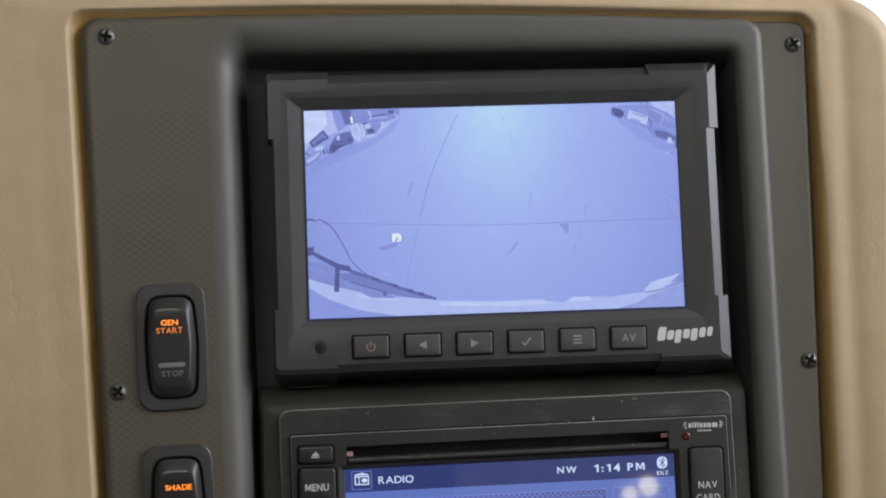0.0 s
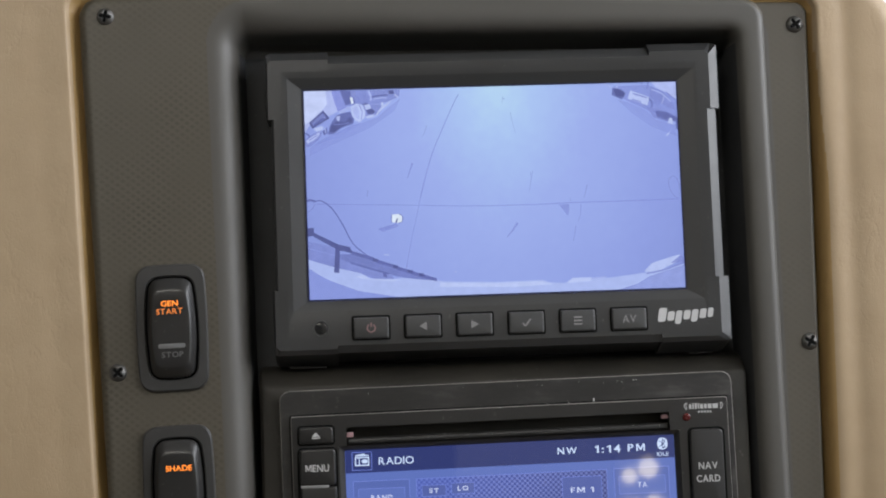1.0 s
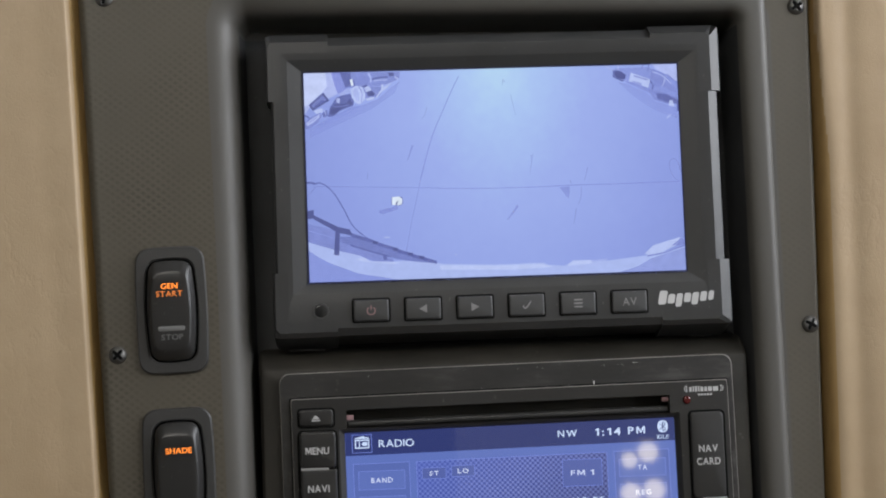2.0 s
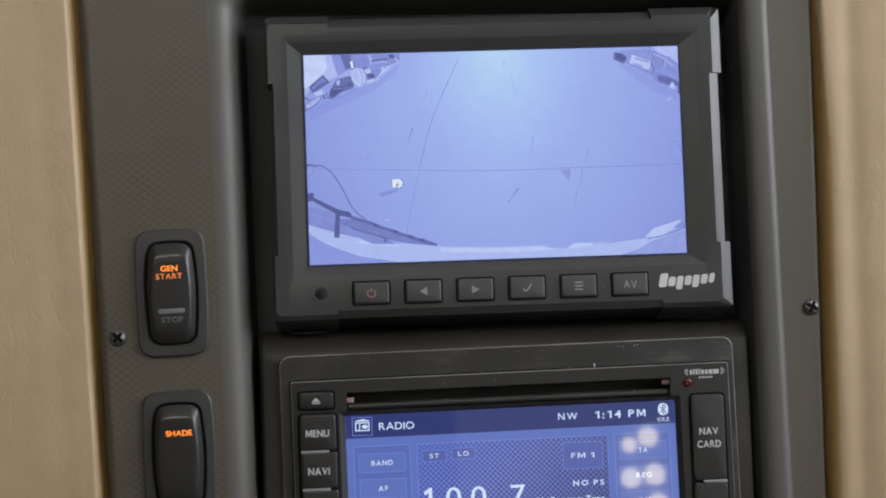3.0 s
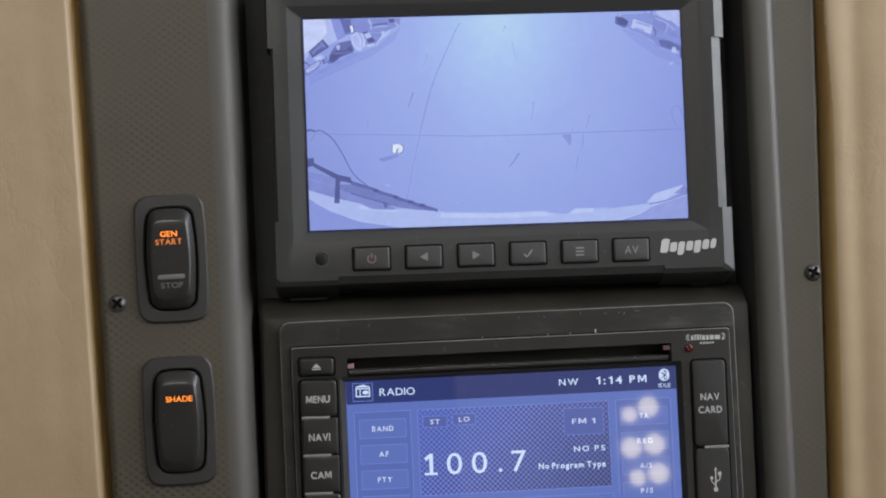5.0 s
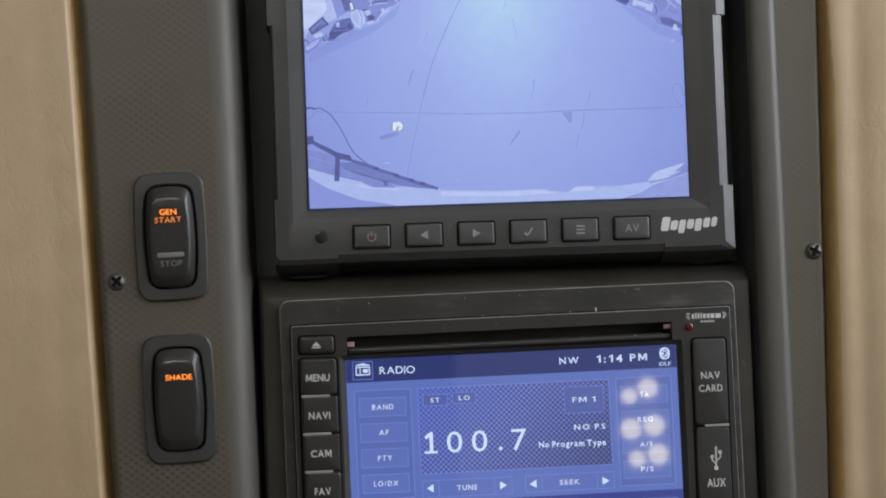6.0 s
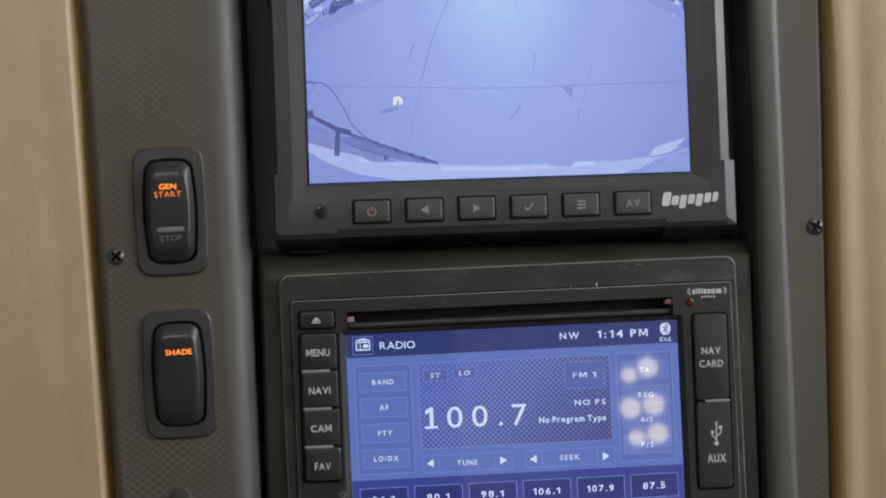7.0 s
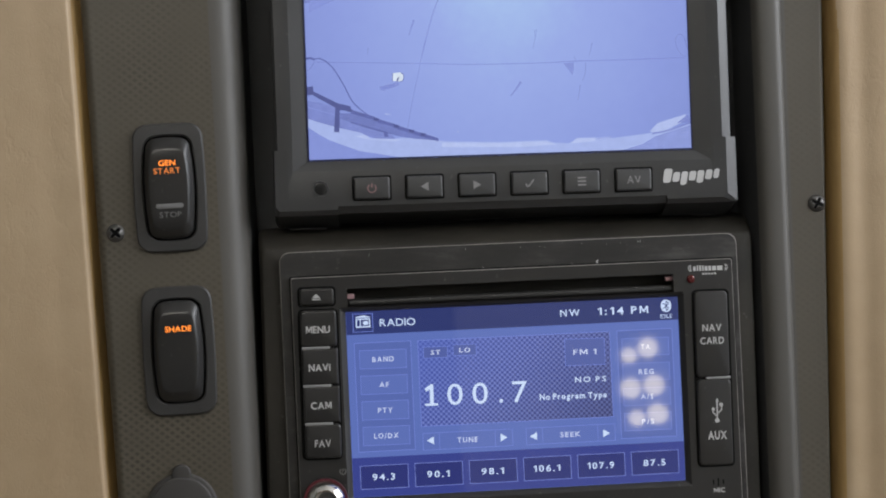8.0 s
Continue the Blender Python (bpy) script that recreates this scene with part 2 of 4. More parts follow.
# ---- building helpers: x to the right and z up on the panel, h towards the viewer, in millimetres ----
ORIGIN = {}


def place(x, z, h):
    return (x / 1000, -h / 1000, z / 1000)


def thing(name, label, category, x=0, z=0, h=0, group=""):
    """An empty at the base of a thing on the panel."""
    ob = new(name)
    ob.empty_display_size = 0.01
    ob.matrix_world = PANEL @ Matrix.Translation(place(x, z, h))
    ORIGIN[ob] = Vector(place(x, z, h))
    return tagged(ob, label, category, group)


def finish(bm, mat, smooth=35):
    me = bpy.data.meshes.new("mesh")
    bmesh.ops.recalc_face_normals(bm, faces=bm.faces)
    bm.to_mesh(me)
    bm.free()
    me.materials.append(mat)
    if smooth:
        me.shade_smooth()
        me.set_sharp_from_angle(angle=radians(smooth))
    return me


def part(name, bm, mat, parent, label="", smooth=35):
    """One mesh under a thing or a part."""
    base = parent
    while base not in ORIGIN:
        base = base.parent
    bmesh.ops.translate(bm, verts=bm.verts, vec=-ORIGIN[base])
    ob = new(name, finish(bm, mat, smooth))
    ob.parent = parent
    return tagged(ob, label)


def outline(x0, x1, z0, z1, r=0.0, n=6, bow=0.0):
    """A rectangle with round corners, its sides bowed out a little."""
    pts = []
    cx, cz, hx, hz = (x0 + x1) / 2, (z0 + z1) / 2, (x1 - x0) / 2, (z1 - z0) / 2
    r = min(r, hx, hz)
    for k, (sx, sz) in enumerate(((1, 1), (-1, 1), (-1, -1), (1, -1))):
        if r <= 0:
            pts.append((cx + sx * hx, cz + sz * hz))
            continue
        for i in range(n + 1):
            a = radians(90 * k + 90 * i / n)
            pts.append((cx + sx * (hx - r) + r * math.cos(a), cz + sz * (hz - r) + r * math.sin(a)))
    if bow:
        full = []
        for i, p in enumerate(pts):
            q = pts[(i + 1) % len(pts)]
            m = 6 if math.dist(p, q) > 3 * r / n else 1
            full += [(p[0] + (q[0] - p[0]) * j / m, p[1] + (q[1] - p[1]) * j / m) for j in range(m)]
        pts = [(x + bow * (x - cx) / hx * (1 - ((z - cz) / hz) ** 2), z + 0.6 * bow * (z - cz) / hz * (1 - ((x - cx) / hx) ** 2)) for x, z in full]
    return pts


def shrink(pts, d):
    """The same outline pulled in by about d on all sides."""
    xs, zs = [p[0] for p in pts], [p[1] for p in pts]
    cx, cz, hx, hz = (min(xs) + max(xs)) / 2, (min(zs) + max(zs)) / 2, (max(xs) - min(xs)) / 2, (max(zs) - min(zs)) / 2
    return [(cx + (x - cx) * (hx - d) / hx, cz + (z - cz) * (hz - d) / hz) for x, z in pts]


def loft(bm, loops, first=False, last=False, ring=False):
    rows = [[bm.verts.new(place(*p)) for p in loop] for loop in loops]
    if ring:
        rows.append(rows[0])
    for a, b in zip(rows, rows[1:]):
        for i in range(len(a)):
            j = (i + 1) % len(a)
            bm.faces.new((a[i], a[j], b[j], b[i]))
    if first:
        bm.faces.new(list(reversed(rows[0])))
    if last:
        bm.faces.new(rows[-1])
    return bm


def at(pts, h):
    return [(x, z, h) for x, z in pts]


def slab(pts, h0, h1, bev=0.4, bm=None):
    """A plate of that outline from h0 to h1, its front edge rounded."""
    bm = bm or bmesh.new()
    loops = [at(pts, h0)]
    if bev:
        for k in range(4):
            a = radians(30 * k)
            loops.append(at(shrink(pts, bev * (1 - math.cos(a))), h1 - bev + bev * math.sin(a)))
    else:
        loops.append(at(pts, h1))
    return loft(bm, loops, True, True)


def block(x0, x1, z0, z1, h0, h1, r=1.0, bev=0.4, bow=0.0, bm=None):
    return slab(outline(x0, x1, z0, z1, r, 6, bow), h0, h1, bev, bm)


def disc(x, z, r, h0, h1, bev=0.3, n=32, bm=None):
    return slab([(x + r * math.cos(2 * math.pi * i / n), z + r * math.sin(2 * math.pi * i / n)) for i in range(n)], h0, h1, bev, bm)


def lean(bm):
    """The radio sits half a degree askew in its mount."""
    mid = Vector(place(3, -140, 0))
    bmesh.ops.rotate(bm, verts=bm.verts, cent=mid, matrix=Matrix.Rotation(-0.0095, 3, "Y"))
    return bm


def flat(pts, h, bm=None):
    bm = bm or bmesh.new()
    bm.faces.new([bm.verts.new(place(x, z, h)) for x, z in pts])
    return bm


def rect(x0, x1, z0, z1, h, bm=None):
    return flat([(x0, z0), (x1, z0), (x1, z1), (x0, z1)], h, bm)


def border(x0, x1, z0, z1, w, h, bm=None):
    """A thin line drawn round a rectangle."""
    return loft(bm or bmesh.new(), [at(outline(x0, x1, z0, z1), h), at(outline(x0 + w, x1 - w, z0 + w, z1 - w), h)])


def stroke(pts, w0, w1, h, bm=None):
    """A line of changing width through a few points, smoothly bent."""
    bm = bm or bmesh.new()
    path = []
    n = len(pts)
    for i in range(n - 1):
        p0, p1, p2, p3 = (Vector(pts[max(0, min(n - 1, k))]) for k in (i - 1, i, i + 1, i + 2))
        for j in range(8):
            t = j / 8
            path.append(0.5 * (2 * p1 + (p2 - p0) * t + (2 * p0 - 5 * p1 + 4 * p2 - p3) * t * t + (3 * p1 - p0 - 3 * p2 + p3) * t ** 3))
    path.append(Vector(pts[-1]))
    sides = []
    for i, p in enumerate(path):
        d = (path[min(i + 1, len(path) - 1)] - path[max(i - 1, 0)]).normalized()
        w = (w0 + (w1 - w0) * i / (len(path) - 1)) / 2
        sides.append([bm.verts.new(place(p.x - s * d.y * w, p.y + s * d.x * w, h)) for s in (1, -1)])
    for a, b in zip(sides, sides[1:]):
        bm.faces.new((a[0], a[1], b[1], b[0]))
    return bm


GLYPHS = {}
# letters drawn by hand: outlines in a box one high
LETTER_M = [(0, 0), (0, 1), (0.24, 1), (0.5, 0.42), (0.76, 1), (1, 1), (1, 0), (0.82, 0), (0.82, 0.7), (0.56, 0.12), (0.44, 0.12), (0.18, 0.7), (0.18, 0)]
DIGIT_1 = [(0.26, 0), (0.26, 0.76), (0.06, 0.66), (0, 0.8), (0.32, 1), (0.46, 1), (0.46, 0)]


def glyph(char, bold):
    """The triangles of one letter, with its left edge at 0: points, faces, width."""
    if (char, bold) not in GLYPHS:
        if char in "M1":
            pts = LETTER_M if char == "M" else DIGIT_1
            k = 0.70
            GLYPHS[char, bold] = [(x * k, z * k) for x, z in pts], [list(range(len(pts)))], k * max(x for x, z in pts)
        else:
            data = bpy.data.curves.new("text", "FONT")
            data.body, data.offset, data.resolution_u = char, bold, 3
            ob = new("text", data)
            bpy.context.view_layer.update()
            me = bpy.data.meshes.new_from_object(ob)
            bpy.data.objects.remove(ob)
            left = min(v.co.x for v in me.vertices)
            GLYPHS[char, bold] = [(v.co.x - left, v.co.y) for v in me.vertices], [list(f.vertices) for f in me.polygons], max(v.co.x for v in me.vertices) - left
    return GLYPHS[char, bold]


def words(text, x, z, h, cap, mat, parent, width=0.0, bold=0.0, name="lettering", gap=1.0):
    """Lettering centred at x, z, with capitals cap high."""
    bm = bmesh.new()
    pen, pieces = 0.0, []
    for char in text:
        if char == " ":
            pen += 0.24 * gap
            continue
        pts, faces, w = glyph(char, bold)
        pieces.append((pen, pts, faces))
        pen += w + 0.09 * gap + (0.11 * (gap - 1) / 0.25 if gap > 1 else 0)
    ends = max(pen0 + max(p[0] for p in pts) for pen0, pts, faces in pieces)
    high = 0.70 if len(text) > 1 or text not in ".," else max(p[1] for p in pieces[0][1])
    k = cap / high
    kx = width / ends if width else k
    for pen0, pts, faces in pieces:
        verts = [bm.verts.new(place(x + (px + pen0 - ends / 2) * kx, z + pz * k - cap / 2, h)) for px, pz in pts]
        for f in faces:
            if len(set(f)) > 2:
                bm.faces.new([verts[q] for q in f])
    return part(name, bm, mat, parent, smooth=0)


def sd(u, v, x0, x1, z0, z1, r):
    """Signed distance to a rounded box."""
    qx, qz = abs(u - (x0 + x1) / 2) - (x1 - x0) / 2 + r, abs(v - (z0 + z1) / 2) - (z1 - z0) / 2 + r
    return math.hypot(max(qx, 0), max(qz, 0)) + min(max(qx, qz), 0) - r


def drop(d, r):
    """How far a rounded edge has fallen away at the signed distance d."""
    if d <= -r:
        return 0.0
    return r - math.sqrt(r * r - (d + r) ** 2) if d < 0 else r + 12 * d


def roll(d, r, p=3.0):
    """The same with a flatter shoulder, for the rim of the recess."""
    if d <= -r:
        return 0.0
    return r - r * (1 - ((d + r) / r) ** p) ** (1 / p) if d < 0 else r + 12 * d


def warp(u, v):
    """The moulding's sides taper a little downwards and its top falls to one side."""
    s = np.interp(u, (-163.9, -105, 100, 115.6, 134), (-0.042, -0.013, -0.003, -0.004, 0.019))
    x = u + s * v
    bow = 2.0 * max(0.0, 1 - ((x + 30) / 125) ** 2) * np.interp(v, (64, 79), (0, 1))
    return x, v + np.interp(v, (0, 64.0, 79.9), (0.0, -0.014, -0.0256)) * x + bow


def spread(*stops):
    """Grid lines: (start, step), (start, step), ... end."""
    out = []
    for (a, step), b in zip(stops, [s[0] for s in stops[1:]]):
        m = max(1, round((b - a) / step))
        out += [a + (b - a) * i / m for i in range(m)]
    return out + [stops[-1][0]]


def sheet(us, vs, height, keep):
    """A moulded sheet over a warped grid."""
    bm = bmesh.new()
    grid = {}
    for j in range(len(vs) - 1):
        for i in range(len(us) - 1):
            if keep((us[i] + us[i + 1]) / 2, (vs[j] + vs[j + 1]) / 2):
                corners = ((i, j), (i + 1, j), (i + 1, j + 1), (i, j + 1))
                for c in corners:
                    if c not in grid:
                        u, v = us[c[0]], vs[c[1]]
                        x, z = warp(u, v)
                        grid[c] = bm.verts.new(place(x, z, height(u, v)))
                bm.faces.new([grid[c] for c in corners])
    return bm


# ---- the cab round the dash ----


def wall(name, x0, x1, y0, y1, z0, z1, mat, holes=(), axis="x"):
    """A wall as plates round its openings; holes run along the axis and up."""
    bm = bmesh.new()
    a0, a1 = (x0, x1) if axis == "x" else (y0, y1)
    cuts = [(a0, a1, z0, z1)]
    for h0, h1, b0, b1 in holes:
        cuts = [(a0, h0, z0, z1), (h1, a1, z0, z1), (h0, h1, z0, b0), (h0, h1, b1, z1)]
    for p, q, r, s in cuts:
        lo, hi = ((p, y0, r), (q, y1, s)) if axis == "x" else ((x0, p, r), (x1, q, s))
        m = Matrix.LocRotScale([(a + b) / 2 for a, b in zip(lo, hi)], None, [b - a for a, b in zip(lo, hi)])
        bmesh.ops.create_cube(bm, size=1, matrix=m)
    return tagged(new(name, finish(bm, mat, 0)), kind="structure")


wall("floor", -1.25, 1.25, -3.1, 1.0, -0.06, 0.0, M_FLOOR)
bm = bmesh.new()
bmesh.ops.create_grid(bm, x_segments=1, y_segments=1, size=400, matrix=Matrix.Translation((0, 0, -0.9)))
tagged(new("ground", finish(bm, paint("pale_concrete", (0.55, 0.54, 0.52, 1), 0.9), 0)), kind="structure")
wall("ceiling", -1.25, 1.25, -3.1, 1.0, 2.05, 2.11, M_CEILING)
wall("wall_front", -1.25, 1.25, 0.9, 0.96, 0.0, 2.05, M_WALL, [(-1.05, 1.05, 0.62, 1.85)])
# added, unseen partition: its pale face and dark opening reflect in the touch screen
wall("added_partition", -1.19, 1.12, -1.66, -1.6, 0.0, 2.05, paint("added_partition_beige", (0.62, 0.58, 0.52, 1)), [(-0.8, 0.08, 0.0, 1.95)])
wall("wall_rear", -1.25, 1.25, -3.1, -3.04, 0.0, 2.05, M_WALL)
wall("wall_right", 1.12, 1.18, -3.04, 0.9, 0.0, 2.05, M_WALL, [(-0.87, 0.23, 1.08, 1.9)], "y")
wall("wall_left", -1.25, -1.19, -3.04, 0.9, 0.0, 2.05, M_WALL, (), "y")

# ---- the dash and the moulded panel in it ----
dash = thing("dashboard", "tan padded vinyl dashboard with an opening for the control panel", "dashboard", 0, -260)


def tan_height(u, v):
    s = sd(u, v, -168.6, 135.9, -400, 82.0, 8)
    r = float(np.interp(u, (-150, -100, 100, 130), (1.5, 2.5, 3, 7.5)))
    r = min(r, float(np.interp(v, (-20, 60), (9, 3))))
    slope = float(np.interp(u, (-160, -100, 100, 130), (float(np.interp(v, (-100, 0), (2.3, 1.3))), 2, 3, 3)))
    slope = min(slope, float(np.interp(v, (60, 74), (9, 1.0))))
    fall = roll(-s, r) if s > 0 else r - slope * s
    groove = float(np.interp(u, (-150, 0, 130), (0.25, 0.2, 0.8))) * math.exp(-((s - 12) / 4.5) ** 2)
    h = float(np.interp(u, (-150, 100, 130), (3.5, 3.0, 1.2))) - fall - groove - drop(sd(u, v, -300, 172.5, -280, 91.5, 28), 9)
    h += 0.19 * max(0.0, s - 3) * float(np.interp(u, (130, 138), (0, 1))) * float(np.interp(v, (-120, 50), (0.88, 0.36)))
    return max(h, -17) + 0.5 * noise.noise(Vector((u / 40, v / 60, 3)))


def opening(u, v):
    return sd(u, v, -168.6, 135.9, -400, 82.0, 8)


# width of the golden-brown edge, whose colour partly stands in for bounced light
def fold(u, v):
    return float(np.interp(u, (128, 134), (-0.7, float(np.interp(v, (0, 60), (3.0, -0.4))))))


DASH_U = spread((-302, 6), (-200, 2.5), (-176, 0.4), (-163, 4), (-100, 8), (100, 4), (130, 0.5), (142, 0.7), (152, 1.5), (176, 1))
DASH_V = spread((-282, 6), (-200, 4), (60, 1.5), (74, 0.5), (84, 0.7), (95, 1))
part("padded_face", sheet(DASH_U, DASH_V, tan_height, lambda u, v: opening(u, v) > fold(u, v) and sd(u, v, -300, 172.5, -280, 91.5, 28) < 2.2), M_TAN, dash, smooth=60)
part("edge_fold", sheet(DASH_U, DASH_V, tan_height, lambda u, v: -9 < opening(u, v) <= fold(u, v)), M_FOLD, dash, "folded edge round the opening, bounced light in its golden-brown colour", smooth=60)
bm = bmesh.new()
bmesh.ops.create_cube(bm, size=1, matrix=Matrix.Translation((-0.06, 0.11, -0.49)) @ Matrix.Diagonal((0.44, 0.14, 1.06, 1)))
part("body", bm, M_RUBBER, dash, "dark body under the padding", smooth=0)

panel = thing("control_panel", "dark grey woven-pattern control panel screwed into the tan dashboard", "panel", 0, -240)


def recess(u, v):
    return sd(u, v, -102.6, 103.2, -400, 65.0, 4.5)


def panel_height(u, v):
    h = max(3 - float(np.interp(u, (0, 100), (1.0, 0.75))) * drop(sd(u, v, -164.4, 115.6, -400, 79.9, 9), float(np.interp(u, (-100, 0, 100), (4.0, 2.5, 4.0)))), -3 - drop(sd(u, v, -164.4, 133.9, -400, 79.9, 6), 2))
    s = recess(u, v)
    r = float(np.interp(u, (-100, -30, 100), (12.5, 9.5, 8.5)))
    return max(h - roll(-s, r, float(np.interp(u, (-100, -80), (2.3, 3.0)))), -24)


PANEL_U = spread((-166, 0.5), (-156, 3), (-116, 0.5), (-92, 6), (84, 1.5), (94, 0.6), (118, 2), (129, 0.5), (137, 1))
PANEL_V = spread((-250, 5), (40, 2), (54, 0.7), (82, 1))


def rim(u):
    return float(np.interp(u, (-100, -30, 100), (12, 13, 15)))


part("moulding", sheet(PANEL_U, PANEL_V, panel_height, lambda u, v: sd(u, v, -164.4, 133.9, -400, 79.9, 8) < 1.8 and recess(u, v) > rim(u)), M_WEAVE, panel, smooth=60)
part("recess_rim", sheet(PANEL_U, PANEL_V, panel_height, lambda u, v: 0.1 < recess(u, v) <= rim(u) or (recess(u, v) <= 0.1 and v > 60)), M_RIM, panel, "smooth grey rounded rim of the recess", smooth=60)
# inside walls coloured darker than the rim, for the shade in the recess
part("recess_inside", sheet(PANEL_U, PANEL_V, panel_height, lambda u, v: recess(u, v) <= 0.1 and v <= 60), M_RECESS_SHADE, panel, "inside of the recess, its shade put into the dark colour", smooth=60)


def screw(x, z, h, turn, group="panel screws"):
    """A pan-head screw with a cross recess."""
    t = thing("screw", "dark steel cross-head screw in the panel", "screw", x, z, h, group)
    bm = bmesh.new()
    rings, n, prev = 12, 48, None
    mid = bm.verts.new(place(x, z, h + 0.5))
    for k in range(1, rings + 1):
        r = 3.6 * k / rings
        row = []
        for i in range(n):
            a = 2 * math.pi * i / n
            p, q = r * math.cos(a + turn), r * math.sin(a + turn)
            top = 1.9 - 1.6 * (r / 3.6) ** 3
            deep = max(0.0, min(1.0, (0.85 - 0.1 * r - min(abs(p), abs(q))) / 0.2)) * max(0.0, min(1.0, (2.5 - r) / 0.3))
            row.append(bm.verts.new(place(x + r * math.cos(a), z + r * math.sin(a), h + top - 2.0 * deep - (0.3 if k == rings else 0))))
        for i in range(n):
            j = (i + 1) % n
            bm.faces.new((mid, row[i], row[j]) if prev is None else (prev[i], row[i], row[j], prev[j]))
        prev = row
    part("head", bm, M_SCREW, t, smooth=50)
    # black cross set inside the recess to darken it as shade would
    arms = [(r * math.cos(a - turn + k * math.pi / 2), r * math.sin(a - turn + k * math.pi / 2)) for k in range(4) for r, a in ((2.3, -0.26), (2.5, 0.0), (2.3, 0.26), (0.95, math.pi / 4))]
    part("cross_shade", slab([(x + p, z + q) for p, q in arms], h - 0.2, h + 1.15, 0), M_GAP, t, "black cross-shaped insert for the shade in the recess", smooth=0)
    return t


screw(-156.2, 75.1, 2.8, 0.2)
screw(-153.9, -69.2, 2.9, 0.75)
screw(129.4, 66.4, -3.1, 1.0)
screw(128.5, -66.6, -3.1, 0.5)


# ---- rocker switches ----
def rocker_switch(x, z, label):
    t = thing("rocker_switch", label, "switch", x, z, 2, "rocker switches")
    t.matrix_world = t.matrix_world @ pose(0, 0, 0, 0, -1.2, 0)
    bm = bmesh.new()
    out, inner = outline(x - 13.4, x + 13.4, z - 24.9, z + 24.9, 5.0, 6, 0.8), outline(x - 9.0, x + 9.0, z - 20.0, z + 19.6, 3.4, 6, 1.5)
    loft(bm, [at(out, 2.5), at(out, 4.2), at(shrink(out, 0.5), 4.8), at(shrink(inner, -0.5), 4.9), at(inner, 4.5), at(inner, 2.5)])
    part("plate", bm, M_PLATE, t)
    part("socket", slab(shrink(inner, -0.2), 2.6, 3.2, 0), M_GAP, t, "black gap round the rocker", smooth=0)
    bm = bmesh.new()
    foot = outline(x - 8.1, x + 8.1, z - 19.3, z + 18.9, 3.0, 6, 1.5)
    loops = []
    # side run, run at the top, run at the bottom, height
    for side, top, low, h in ((0, 0, 0, 3.0), (0, 0, 0, 5.4), (0.35, 0.5, 0.4, 6.0), (1.15, 2.6, 2.0, 7.3), (1.8, 4.3, 3.5, 8.15), (2.1, 4.9, 4.0, 8.36), (2.5, 5.5, 4.5, 8.45), (4.0, 8.0, 7.0, 8.55), (6.5, 12.0, 11.0, 8.6)):
        loops.append([(x + (px - x) * (1 - side / 9.6), z + (pz - z) * (1 - (top if pz > z else low) / 19.8), h) for px, pz in foot])
    loft(bm, loops, False, True)
    return part("rocker", bm, M_ROCKER, t, "glossy black barrel-shaped rocker", smooth=18)


gen_rocker = rocker_switch(-132.0, -52.0, "black rocker switch with lit amber legend and grey stop mark")
words("GEN", -132.1, -42.5, 8.75, 2.15, M_AMBER, gen_rocker, 6.6, 0.008)
words("START", -132.2, -45.6, 8.75, 2.2, M_AMBER_DIM, gen_rocker, 10.4, 0.006)
part("grey_bar", block(-137.2, -126.5, -60.4, -58.5, 7.8, 8.72, 0.9, 0.15), M_FADED, gen_rocker)
words("STOP", -131.7, -62.8, 8.72, 2.2, M_FADED, gen_rocker, 8.6, 0.012)
shade_rocker = rocker_switch(-130.6, -116.3, "black rocker switch with a lit amber legend")
words("SHADE", -129.9, -107.6, 8.75, 2.15, M_AMBER, shade_rocker, 10.3, 0.005)

# ---- power socket under a rubber cap ----
cap = thing("power_socket", "grey rubber-capped power socket with a pull tab", "socket", -131.3, -178.5, 2)
part("flange", disc(-131.3, -178.5, 14.0, 2.5, 4.4, 0.9, 48), M_RUBBER, cap)
part("lid", disc(-131.3, -178.5, 12.4, 4.3, 5.6, 0.8, 48), M_RUBBER, cap)
part("tab", block(-135.0, -127.6, -169, -161.2, 2.8, 5.0, 3.6, 0.6), M_RUBBER, cap)

# ---- the mount inside the recess ----
mount_in = outline(-86, 92, -200, -89, 1.0, 6)
# half width to each side, top edge, height: the top falls away towards the monitor
mount = [at(outline(-99 + d, 101.6 - 0.4 * d, -262, top, 2.0, 6), h) for d, top, h in ((0.0, -68.8, -23.8), (0.0, -69.6, -15), (0.2, -71.6, -10), (0.5, -74.4, -6.2), (1.0, -76.2, -4.2), (1.8, -77.4, -3.0), (3.4, -78.2, -2.5))]
part("radio_mount", loft(bmesh.new(), mount + [at(mount_in, -2.5), at(mount_in, -20)]), M_MOUNT, panel, "brown-black block that carries the radio below the monitor")

# ---- monitor ----
monitor = thing("monitor", "charcoal rear-view monitor with a lit picture and six keys", "monitor", 0, -68, -20)
front = outline(-89.6, 89.2, -62, 53.4, 1.5, 4)
back = outline(-90.3, 92.6, -67.8, 57.6, 1.5, 4)
bevel = outline(-83.6, 83.8, -47.8, 47.8, 0.4, 4)
glass = outline(-77.4, 77.1, -43.4, 43.0, 0.4, 4)
part("housing", loft(bmesh.new(), [at(back, -23.4), at(back, -12), [(px, pz, -1.5 if pz > 56.5 else 2.25) for px, pz in outline(-90.3, 92.6, -64.6, 57.6, 1.5, 4)], at(front, 3.7), at(shrink(front, 0.4), 4.0), at(bevel, 4.0), at(shrink(bevel, 0.3), 3.9), at(glass, 2.0), at(glass, 1.0)], True), M_CASE, monitor, smooth=20)


